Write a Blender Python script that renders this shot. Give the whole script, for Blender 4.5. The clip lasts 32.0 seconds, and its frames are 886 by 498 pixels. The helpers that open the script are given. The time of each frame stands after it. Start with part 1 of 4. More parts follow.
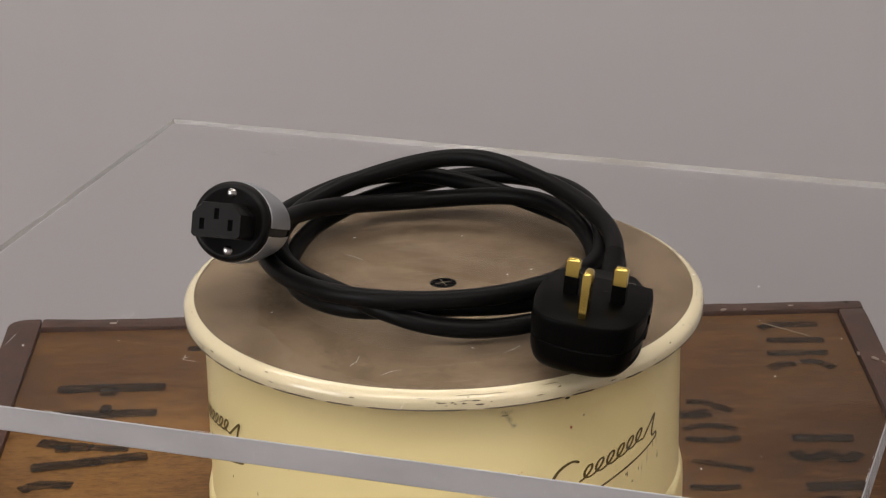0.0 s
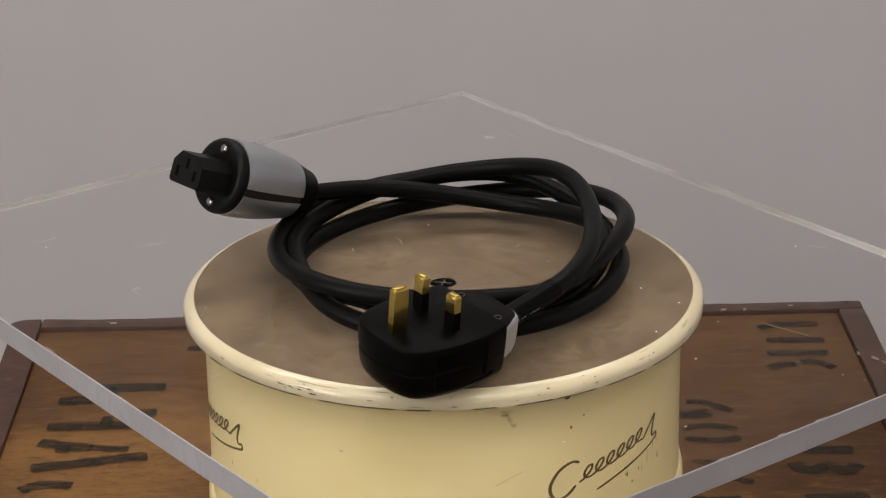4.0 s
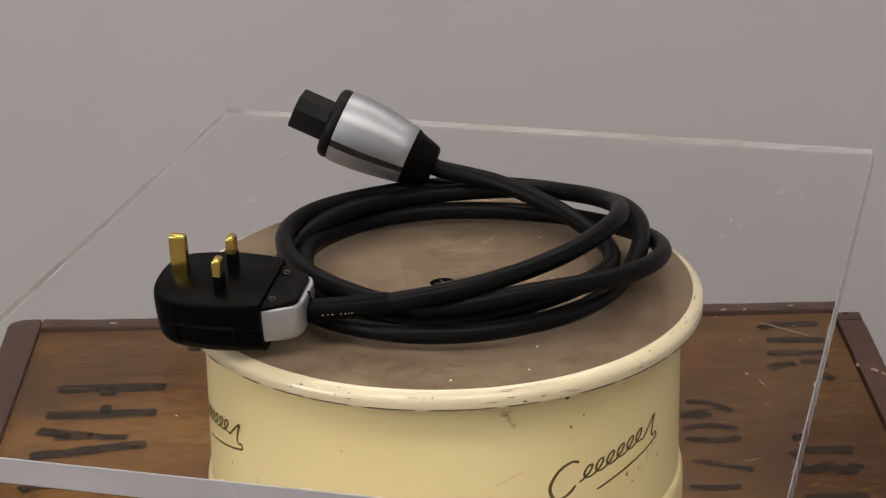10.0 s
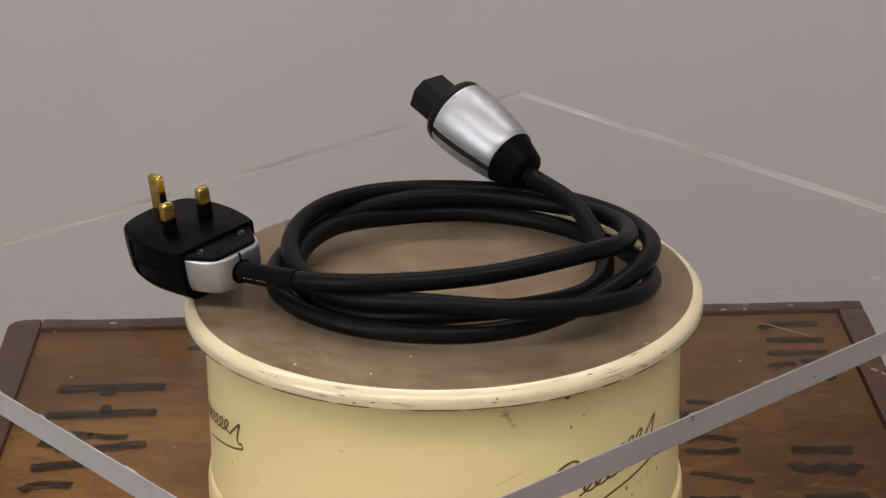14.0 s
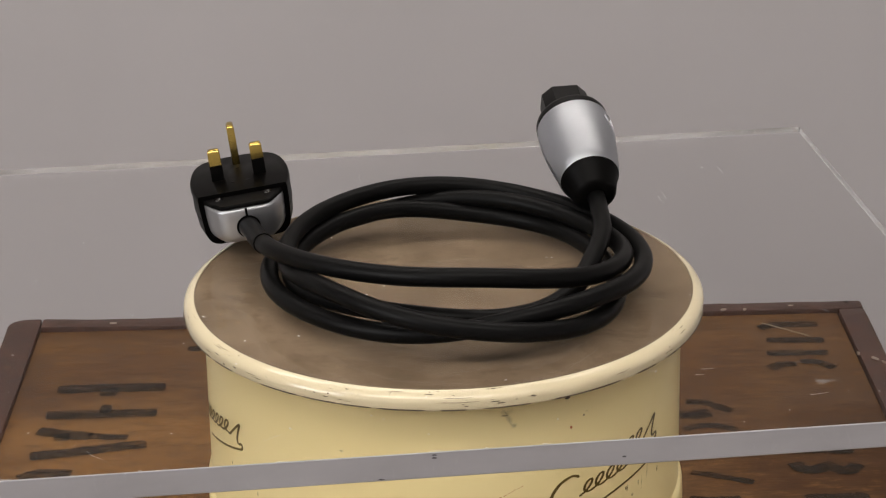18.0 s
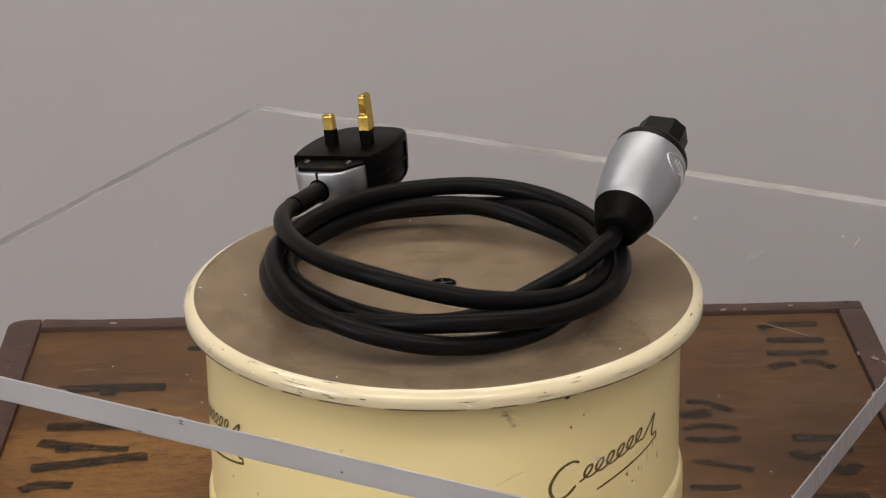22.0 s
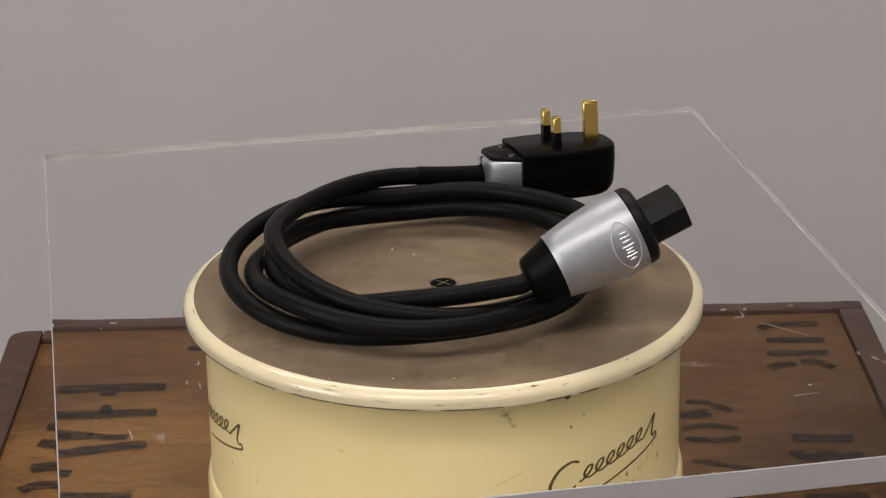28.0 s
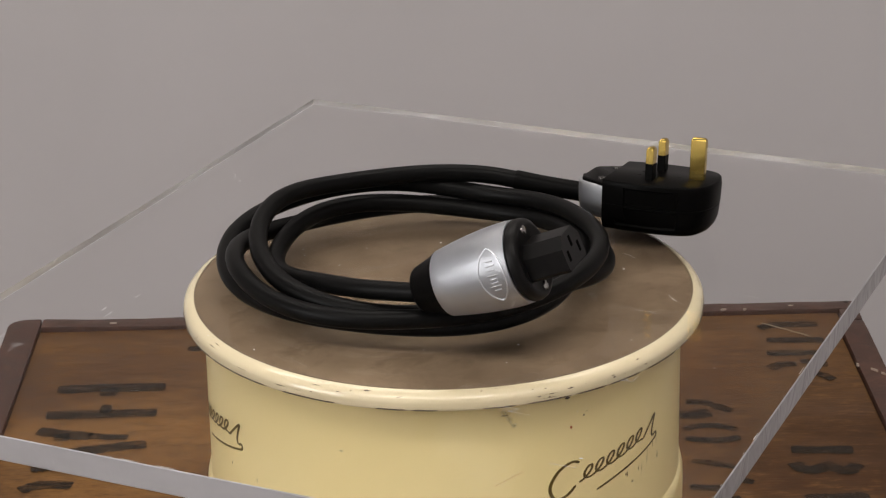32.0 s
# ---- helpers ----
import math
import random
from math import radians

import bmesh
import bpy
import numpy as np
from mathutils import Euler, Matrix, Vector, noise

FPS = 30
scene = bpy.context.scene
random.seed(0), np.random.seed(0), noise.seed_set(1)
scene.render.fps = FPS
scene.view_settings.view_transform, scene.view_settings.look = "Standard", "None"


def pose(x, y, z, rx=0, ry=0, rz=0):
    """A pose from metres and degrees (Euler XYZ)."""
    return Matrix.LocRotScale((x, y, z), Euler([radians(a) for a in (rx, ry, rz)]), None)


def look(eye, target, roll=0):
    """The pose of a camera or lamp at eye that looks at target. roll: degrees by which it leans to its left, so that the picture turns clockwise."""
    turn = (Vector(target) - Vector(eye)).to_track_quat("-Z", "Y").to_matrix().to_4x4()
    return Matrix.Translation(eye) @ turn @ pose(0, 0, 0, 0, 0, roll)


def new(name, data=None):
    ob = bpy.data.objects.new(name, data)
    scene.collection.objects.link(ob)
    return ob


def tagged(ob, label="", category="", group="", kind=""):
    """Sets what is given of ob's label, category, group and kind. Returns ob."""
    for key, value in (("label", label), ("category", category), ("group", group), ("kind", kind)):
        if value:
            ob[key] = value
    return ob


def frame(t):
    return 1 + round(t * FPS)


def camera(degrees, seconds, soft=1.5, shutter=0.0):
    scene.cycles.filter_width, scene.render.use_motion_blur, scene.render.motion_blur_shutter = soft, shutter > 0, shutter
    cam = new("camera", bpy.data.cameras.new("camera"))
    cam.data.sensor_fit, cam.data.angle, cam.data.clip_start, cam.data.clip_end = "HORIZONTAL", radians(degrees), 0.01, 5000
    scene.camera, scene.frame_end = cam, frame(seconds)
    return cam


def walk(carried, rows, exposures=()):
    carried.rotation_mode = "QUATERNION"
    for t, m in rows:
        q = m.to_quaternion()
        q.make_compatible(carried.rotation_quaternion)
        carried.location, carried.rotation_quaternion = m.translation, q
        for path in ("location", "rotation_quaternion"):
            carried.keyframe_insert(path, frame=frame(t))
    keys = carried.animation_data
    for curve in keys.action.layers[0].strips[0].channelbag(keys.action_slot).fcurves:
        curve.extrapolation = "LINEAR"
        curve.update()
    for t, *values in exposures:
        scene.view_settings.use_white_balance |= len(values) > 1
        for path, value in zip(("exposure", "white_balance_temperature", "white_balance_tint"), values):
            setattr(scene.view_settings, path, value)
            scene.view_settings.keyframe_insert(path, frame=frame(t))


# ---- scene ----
# ---------- camera: stands still in front of the display, looking down on it ----------
EYE = (0.0, -1.05, 0.4389)
AIM = (0.0002, 0.0008, 0.0234)
SPIN = -8.62512          # degrees a second, clockwise from above
cam = camera(22.302, 32.0, soft=1.25)
walk(cam, [(0.0, look(EYE, AIM, -1.0915)), (32.0, look(EYE, AIM, -1.0915))])

# ---------- world and lights ----------
world = bpy.data.worlds.new("world")
scene.world = world
world.use_nodes = True
wn = world.node_tree.nodes
sky = wn.new("ShaderNodeTexSky")
sky.sky_type, sky.sun_disc = "NISHITA", False
sky.sun_elevation, sky.sun_rotation = radians(35), radians(200)
wn["Background"].inputs[1].default_value = 0.1
world.node_tree.links.new(sky.outputs[0], wn["Background"].inputs[0])
scene.view_settings.exposure = 0.0


def area(name, m, sx, sy, watts, colour):
    lamp = bpy.data.lights.new(name, "AREA")
    lamp.shape, lamp.size, lamp.size_y, lamp.energy, lamp.color = "RECTANGLE", sx, sy, watts, colour
    ob = new(name, lamp)
    ob.matrix_world = m
    return ob


FLOOR_Z, CEIL_Z, CRATE_Z = -0.71, 1.79, -0.16
WALL_N, WALL_S, WALL_W, WALL_E = 0.95, -2.9, -2.2, 2.2
for tube_y, tube_w in ((-1.0, 20), (0.68, 13.5)):       # two long fluorescent tubes across the ceiling
    area("ceiling_tube_light", look((-0.1, tube_y, CEIL_Z - 0.06), (-0.1, tube_y, 0)), 2.4, 0.3, tube_w, (1.0, 0.94, 0.875))
# unseen source, added as an area lamp to light from the left
area("left_side_light", look((WALL_W - 0.02, -1.7, 0.9), (0, -1.7, 0.7)), 1.5, 1.1, 27, (1.0, 0.965, 0.93))


# ---------- materials ----------
def material(name, base=(0.5, 0.5, 0.5), rough=0.5, metal=0.0):
    m = bpy.data.materials.new(name)
    m.use_nodes = True
    b = m.node_tree.nodes["Principled BSDF"]
    b.inputs["Base Color"].default_value = (*base, 1)
    b.inputs["Roughness"].default_value = rough
    b.inputs["Metallic"].default_value = metal
    return m, m.node_tree, b


def coords(nt, scale=(1, 1, 1)):
    tc = nt.nodes.new("ShaderNodeTexCoord")
    mp = nt.nodes.new("ShaderNodeMapping")
    mp.inputs["Scale"].default_value = scale
    nt.links.new(tc.outputs["Object"], mp.inputs["Vector"])
    return mp.outputs[0]


def noise_tex(nt, vec, scale, detail=6.0, rough=0.6, distort=0.0):
    n = nt.nodes.new("ShaderNodeTexNoise")
    n.inputs["Scale"].default_value, n.inputs["Detail"].default_value = scale, detail
    n.inputs["Roughness"].default_value, n.inputs["Distortion"].default_value = rough, distort
    nt.links.new(vec, n.inputs["Vector"])
    return n.outputs["Fac"]


def ramp(nt, fac, stops):
    r = nt.nodes.new("ShaderNodeValToRGB")
    e = r.color_ramp.elements
    while len(e) < len(stops):
        e.new(0.5)
    for el, (p, c) in zip(e, stops):
        el.position = p
        el.color = (*c, 1) if len(c) == 3 else c
    nt.links.new(fac, r.inputs[0])
    return r.outputs[0]


def mix(nt, fac, a, b, mode="MIX"):
    n = nt.nodes.new("ShaderNodeMix")
    n.data_type, n.blend_type = "RGBA", mode
    for sock, v in ((n.inputs[0], fac), (n.inputs[6], a), (n.inputs[7], b)):
        if isinstance(v, (int, float)):
            sock.default_value = v
        elif isinstance(v, tuple):
            sock.default_value = (*v, 1)
        else:
            nt.links.new(v, sock)
    return n.outputs[2]


def bump(nt, b, height, strength, dist):
    n = nt.nodes.new("ShaderNodeBump")
    n.inputs["Strength"].default_value, n.inputs["Distance"].default_value = strength, dist
    nt.links.new(height, n.inputs["Height"])
    nt.links.new(n.outputs[0], b.inputs["Normal"])


def simple(name, base, rough, metal=0.0, vary=0.12, scale=60.0, bump_mm=0.05):
    """A material with grain at two scales."""
    m, nt, b = material(name, base, rough, metal)
    v = coords(nt)
    big, small = noise_tex(nt, v, scale), noise_tex(nt, v, scale * 14, 3.0)
    lo, hi = tuple(c * (1 - vary) for c in base), tuple(min(1, c * (1 + vary)) for c in base)
    nt.links.new(ramp(nt, big, [(0.3, lo), (0.7, hi)]), b.inputs["Base Color"])
    spread = 0.15 if bump_mm else 0.06
    nt.links.new(ramp(nt, small if bump_mm else big, [(0.3, (rough * (1 - spread),) * 3), (0.7, (min(1, rough * (1 + spread)),) * 3)]), b.inputs["Roughness"])
    if bump_mm:
        bump(nt, b, small, 0.3, bump_mm / 1000)
    return m


WALL_PAINT = simple("grey_wall_paint", (0.687, 0.662, 0.677), 0.75, 0, 0.03, 3.0, 0.25)
UPPER_WALL_PAINT = simple("upper_wall_paint", (0.5, 0.48, 0.48), 0.8, 0, 0.05, 3.0, 0.25)
CEILING_PAINT = simple("white_ceiling_paint", (0.6, 0.59, 0.58), 0.8, 0, 0.02, 2.0, 0.2)
FLOOR_MAT = simple("grey_floor", (0.22, 0.20, 0.18), 0.6, 0, 0.15, 5.0, 0.3)
BLACK_RUBBER = simple("black_rubber", (0.0042, 0.0041, 0.0041), 0.41, 0, 0.1, 30.0, 0)
BLACK_PLASTIC = simple("black_plastic", (0.0035, 0.0033, 0.0032), 0.4, 0, 0.15, 120.0, 0.02)
BLACK_GLOSS = simple("black_moulded_plastic", (0.0024, 0.0022, 0.0021), 0.36, 0, 0.1, 60.0, 0)
for mt, spec in ((BLACK_RUBBER, 0.12), (BLACK_PLASTIC, 0.07), (BLACK_GLOSS, 0.045)):
    mt.node_tree.nodes["Principled BSDF"].inputs["Specular IOR Level"].default_value = spec
SLOT_BLACK = simple("dark_socket_slot", (0.002, 0.002, 0.002), 0.9)
SLOT_BLACK.node_tree.nodes["Principled BSDF"].inputs["Specular IOR Level"].default_value = 0.05
SOCKET_PLASTIC = simple("dull_black_plastic", (0.0065, 0.006, 0.006), 0.4, 0, 0.15, 120.0, 0.03)
SOCKET_PLASTIC.node_tree.nodes["Principled BSDF"].inputs["Specular IOR Level"].default_value = 0.17
GOLD = simple("gold_plated_brass", (0.72, 0.52, 0.14), 0.17, 1.0, 0.06, 90.0, 0)
SCREW = simple("dark_steel_screw", (0.10, 0.095, 0.09), 0.22, 1.0, 0.1, 300.0, 0)
BRIGHT_SCREW = simple("bright_steel_screw", (0.45, 0.43, 0.42), 0.2, 1.0, 0.1, 300.0, 0)
DARK_GAP = simple("dark_gap", (0.02, 0.012, 0.008), 0.7)


def brushed(name, tone):
    m, nt, b = material(name, (0.82, 0.81, 0.83), 0.3, 1.0)
    v = coords(nt, (1, 1, 0.05))
    n = noise_tex(nt, v, 900, 3.0)
    nt.links.new(ramp(nt, n, [(0.3, (0.42,) * 3), (0.7, (0.47,) * 3)]), b.inputs["Roughness"])
    w = noise_tex(nt, coords(nt), 40, 4.0)
    nt.links.new(ramp(nt, w, [(0.3, (0.81 * tone, 0.83 * tone, 0.87 * tone)), (0.7, (0.86 * tone, 0.88 * tone, 0.92 * tone))]), b.inputs["Base Color"])
    bump(nt, b, n, 0.08, 0.00005)
    return m


SILVER, CLAMP_SILVER = brushed("satin_aluminium", 1.05), brushed("dull_aluminium", 0.72)


def felt():
    m, nt, b = material("worn_grey_brown_mat", rough=0.92)
    v = coords(nt)
    stain = noise_tex(nt, v, 14, 5.0, 0.55, 0.4)
    patch = noise_tex(nt, v, 38, 4.0, 0.6)
    fibre = noise_tex(nt, v, 1400, 3.0)
    c = ramp(nt, stain, [(0.28, (0.0945, 0.0649, 0.0375)), (0.5, (0.1502, 0.1055, 0.0639)), (0.75, (0.1943, 0.1410, 0.0882))])
    c = mix(nt, 0.28, c, ramp(nt, patch, [(0.32, (0.0525, 0.0366, 0.0243)), (0.6, (0.1837, 0.1329, 0.0933))]))
    c = mix(nt, 0.05, c, ramp(nt, fibre, [(0.3, (0.0578, 0.0416, 0.0304)), (0.7, (0.2310, 0.1745, 0.1277))]))
    grime = noise_tex(nt, v, 26, 9.0, 0.75, 0.5)
    c = mix(nt, ramp(nt, noise_tex(nt, v, 210, 5.0, 0.7), [(0.56, (0, 0, 0)), (0.72, (0.45, 0.45, 0.45))]), c, (0.07, 0.052, 0.034))
    c = mix(nt, ramp(nt, grime, [(0.50, (0, 0, 0)), (0.68, (0.62, 0.62, 0.62))]), c, (0.0578, 0.0396, 0.0223))
    nt.links.new(c, b.inputs["Base Color"])
    b.inputs["Specular IOR Level"].default_value = 0.2
    return m


def enamel(name, chips):
    """Cream enamel; chips: how much of it is worn through to dark metal."""
    m, nt, b = material(name, rough=0.2)
    v = coords(nt)
    tone = noise_tex(nt, v, 9, 2.0, 0.4)
    c = ramp(nt, tone, [(0.3, (0.80, 0.665, 0.325)), (0.7, (0.83, 0.70, 0.36))] if not chips else [(0.3, (0.56, 0.485, 0.32)), (0.7, (0.61, 0.53, 0.36))])
    if chips:
        grime = noise_tex(nt, v, 48, 7.0, 0.68, 0.5)
        worn = noise_tex(nt, coords(nt, (1, 1, 2.2)), 120, 9.0, 0.72, 0.8)
        zone = noise_tex(nt, v, 17, 3.0, 0.5)
        both = mix(nt, 1.0, ramp(nt, worn, [(0.65, (0, 0, 0)), (0.68, (0.9, 0.9, 0.9))]),
                   ramp(nt, zone, [(0.5, (0, 0, 0)), (0.56, (1, 1, 1))]), "MULTIPLY")
        c = mix(nt, ramp(nt, grime, [(0.66, (0, 0, 0)), (0.86, (0.22,) * 3)]), c, (0.36, 0.26, 0.12))
        c = mix(nt, both, c, (0.07, 0.05, 0.03))
    nt.links.new(c, b.inputs["Base Color"])
    b.inputs["Roughness"].default_value = 0.28
    if chips:
        nt.links.new(ramp(nt, grime, [(0.35, (0.44,) * 3), (0.8, (0.58,) * 3)]), b.inputs["Roughness"])
    b.inputs["Coat Weight"].default_value = 1.0 if chips else 0.2
    b.inputs["Coat Roughness"].default_value = 0.03 if chips else 0.05
    b.inputs["Coat IOR"].default_value = 1.75 if chips else 1.5
    b.inputs["Specular IOR Level"].default_value = 0.15 if chips else 0.5
    bump(nt, b, noise_tex(nt, v, 22, 2.0), 0.05, 0.0005)
    return m


FELT = felt()
ENAMEL = enamel("cream_enamel", 0.0)
RIM_ENAMEL = enamel("chipped_cream_enamel", 0.045)
LOGO_INK = simple("olive_gold_transfer", (0.12, 0.082, 0.016), 0.4)
RUST = simple("rust_spot", (0.42, 0.13, 0.05), 0.7)
EDGE_DIRT = simple("grey_edge_dirt", (0.13, 0.12, 0.125), 0.6)
GAP_BROWN = simple("brown_gap_line", (0.14, 0.10, 0.06), 0.8)
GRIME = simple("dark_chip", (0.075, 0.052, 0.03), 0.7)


def soft_stain(name, base, most):
    """A stain that fades out towards its edge."""
    m, nt, b = material(name, base, 0.6)
    edge = nt.nodes.new("ShaderNodeAttribute")
    edge.attribute_name = "body"
    n = noise_tex(nt, coords(nt), 420, 5.0, 0.65)
    nt.links.new(mix(nt, 1.0, edge.outputs["Color"], ramp(nt, n, [(0.35, (0.3 * most,) * 3), (0.6, (most,) * 3)]), "MULTIPLY"), b.inputs["Alpha"])
    return m


SMUDGE = soft_stain("grey_brown_smudge", (0.27, 0.20, 0.10), 0.45)
STAIN = soft_stain("brown_stain", (0.40, 0.31, 0.14), 1.2)
CHALK = simple("pale_wood_scratch", (0.36, 0.29, 0.21), 0.9)


def wood():
    m, nt, b = material("old_brown_plywood", rough=0.55)
    grain = noise_tex(nt, coords(nt, (1.0, 8, 8)), 8, 10.0, 0.65, 1.6)
    fine = noise_tex(nt, coords(nt, (4, 40, 40)), 12, 6.0, 0.65)
    stain = noise_tex(nt, coords(nt, (1, 1.8, 1)), 7, 6.0, 0.62, 0.7)
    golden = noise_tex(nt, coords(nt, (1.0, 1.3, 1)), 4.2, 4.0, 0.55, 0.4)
    scuff = noise_tex(nt, coords(nt, (1.5, 3, 1)), 26, 7.0, 0.7, 0.3)
    c = ramp(nt, grain, [(0.25, (0.0734, 0.0298, 0.0081)), (0.5, (0.1285, 0.0553, 0.0148)), (0.75, (0.1928, 0.0900, 0.0255))])
    c = mix(nt, 0.5, c, ramp(nt, fine, [(0.3, (0.0551, 0.0231, 0.0074)), (0.7, (0.2157, 0.1041, 0.0309))]))
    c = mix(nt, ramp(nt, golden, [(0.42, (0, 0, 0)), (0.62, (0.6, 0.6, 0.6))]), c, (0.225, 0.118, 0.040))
    c = mix(nt, ramp(nt, stain, [(0.42, (0, 0, 0)), (0.68, (0.62, 0.62, 0.62))]), c, (0.0569, 0.0239, 0.0081))
    c = mix(nt, ramp(nt, scuff, [(0.58, (0, 0, 0)), (0.76, (0.3, 0.3, 0.3))]), c, (0.2295, 0.1197, 0.0443))
    # drum's shade painted into one end, a paler lit tone into the other
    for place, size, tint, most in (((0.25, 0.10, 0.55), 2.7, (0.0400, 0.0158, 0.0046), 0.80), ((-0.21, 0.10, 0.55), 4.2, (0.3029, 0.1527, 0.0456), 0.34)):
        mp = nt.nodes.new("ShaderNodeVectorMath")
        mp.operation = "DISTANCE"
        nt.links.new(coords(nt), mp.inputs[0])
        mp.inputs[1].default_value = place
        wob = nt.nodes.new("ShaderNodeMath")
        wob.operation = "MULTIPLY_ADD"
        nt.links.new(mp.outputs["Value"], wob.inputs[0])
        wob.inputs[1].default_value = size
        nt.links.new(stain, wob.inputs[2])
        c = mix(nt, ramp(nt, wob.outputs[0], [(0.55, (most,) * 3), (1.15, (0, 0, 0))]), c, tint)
    speck = noise_tex(nt, coords(nt, (0.8, 2.0, 1)), 90, 9.0, 0.72)
    c = mix(nt, ramp(nt, speck, [(0.50, (0, 0, 0)), (0.66, (0.6, 0.6, 0.6))]), c, (0.0422, 0.0181, 0.0067))
    c = mix(nt, ramp(nt, speck, [(0.32, (0.35, 0.35, 0.35)), (0.47, (0, 0, 0))]), c, (0.2846, 0.1527, 0.0570))
    pore = noise_tex(nt, coords(nt, (1, 4, 1)), 240, 4.0, 0.7)
    c = mix(nt, ramp(nt, pore, [(0.56, (0, 0, 0)), (0.66, (0.5, 0.5, 0.5))]), c, (0.0367, 0.0156, 0.0060))
    nt.links.new(c, b.inputs["Base Color"])
    nt.links.new(ramp(nt, stain, [(0.3, (0.6,) * 3), (0.7, (0.42,) * 3)]), b.inputs["Roughness"])
    b.inputs["Specular IOR Level"].default_value = 0.17
    bump(nt, b, fine, 0.3, 0.0006)
    return m


def dark_wood():
    m, nt, b = material("dark_red_brown_wood", rough=0.5)
    n = noise_tex(nt, coords(nt, (2, 2, 6)), 30, 7.0, 0.65, 0.8)
    worn = noise_tex(nt, coords(nt), 46, 8.0, 0.72, 0.3)
    c = ramp(nt, n, [(0.3, (0.034, 0.014, 0.009)), (0.65, (0.080, 0.032, 0.019)), (0.85, (0.15, 0.068, 0.042))])
    c = mix(nt, ramp(nt, worn, [(0.6, (0, 0, 0)), (0.78, (0.6, 0.6, 0.6))]), c, (0.20, 0.105, 0.066))
    nt.links.new(c, b.inputs["Base Color"])
    bump(nt, b, n, 0.5, 0.001)
    return m


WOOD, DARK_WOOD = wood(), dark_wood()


def stencil_ink():
    """Black paint, thin enough in places for the wood to show; ragged, open edges."""
    m, nt, b = material("worn_black_stencil_paint", (0.026, 0.021, 0.017), 0.8)
    b.inputs["Specular IOR Level"].default_value = 0.2
    n = noise_tex(nt, coords(nt, (1, 4, 1)), 60, 8.0, 0.72, 0.4)
    speck = noise_tex(nt, coords(nt), 420, 4.0, 0.7)
    edge = nt.nodes.new("ShaderNodeAttribute")
    edge.attribute_name = "body"
    body = mix(nt, 1.0, edge.outputs["Color"], ramp(nt, n, [(0.34, (0.90,) * 3), (0.50, (0.70,) * 3), (0.66, (0.20,) * 3)]), "MULTIPLY")
    body = mix(nt, 0.5, body, mix(nt, 1.0, body, ramp(nt, speck, [(0.3, (1.3,) * 3), (0.7, (0.7,) * 3)]), "MULTIPLY"))
    nt.links.new(body, b.inputs["Alpha"])
    return m


INK = stencil_ink()
PAPER = simple("torn_paper_remnant", (0.48, 0.40, 0.34), 0.9)


def acrylic():
    """Clear sheet, seen as through a polarising filter: the mirror gloss is damped."""
    m = bpy.data.materials.new("clear_acrylic")
    m.use_nodes = True
    nt = m.node_tree
    nt.nodes.clear()
    out, mixer = nt.nodes.new("ShaderNodeOutputMaterial"), nt.nodes.new("ShaderNodeMixShader")
    refr, gloss = nt.nodes.new("ShaderNodeBsdfRefraction"), nt.nodes.new("ShaderNodeBsdfGlossy")
    refr.inputs["IOR"].default_value, refr.inputs["Roughness"].default_value = 1.49, 0.0
    gloss.inputs["Roughness"].default_value = 0.0
    fres = nt.nodes.new("ShaderNodeFresnel")
    fres.inputs["IOR"].default_value = 1.49
    damp, full, top = (nt.nodes.new("ShaderNodeMath") for _ in range(3))
    damp.operation, full.operation, top.operation = "MULTIPLY", "GREATER_THAN", "MAXIMUM"
    damp.inputs[1].default_value, full.inputs[1].default_value = 0.19, 0.97
    for k, n in ((damp, 0), (full, 1)):
        nt.links.new(fres.outputs[0], k.inputs[0])
        nt.links.new(k.outputs[0], top.inputs[n])
    nt.links.new(top.outputs[0], mixer.inputs[0])
    refr.inputs["Color"].default_value = (1, 1, 1, 1)
    nt.links.new(refr.outputs[0], mixer.inputs[1])
    nt.links.new(gloss.outputs[0], mixer.inputs[2])
    nt.links.new(mixer.outputs[0], out.inputs[0])
    return m


def acrylic_edge():
    """Sawn edge: frosted, softly smudged, with fine saw marks."""
    m, nt, b = material("scraped_acrylic_edge", (0.6, 0.59, 0.62), 0.4)
    b.inputs["IOR"].default_value = 1.49
    b.inputs["Transmission Weight"].default_value = 0.4
    smudge = noise_tex(nt, coords(nt, (1, 1, 2)), 16, 4.0, 0.55)
    marks = noise_tex(nt, coords(nt, (1, 1, 0.4)), 260, 4.0, 0.6, 0.8)
    c = ramp(nt, smudge, [(0.3, (0.46, 0.45, 0.45)), (0.46, (0.56, 0.55, 0.56)), (0.62, (0.62, 0.61, 0.63)), (0.72, (0.72, 0.71, 0.73))])
    nt.links.new(mix(nt, ramp(nt, marks, [(0.58, (0, 0, 0)), (0.7, (0.4, 0.4, 0.4))]), c, (0.95, 0.95, 0.96)), b.inputs["Base Color"])
    nt.links.new(ramp(nt, smudge, [(0.4, (0.3,) * 3), (0.7, (0.45,) * 3)]), b.inputs["Roughness"])
    bump(nt, b, marks, 0.2, 0.0003)
    return m


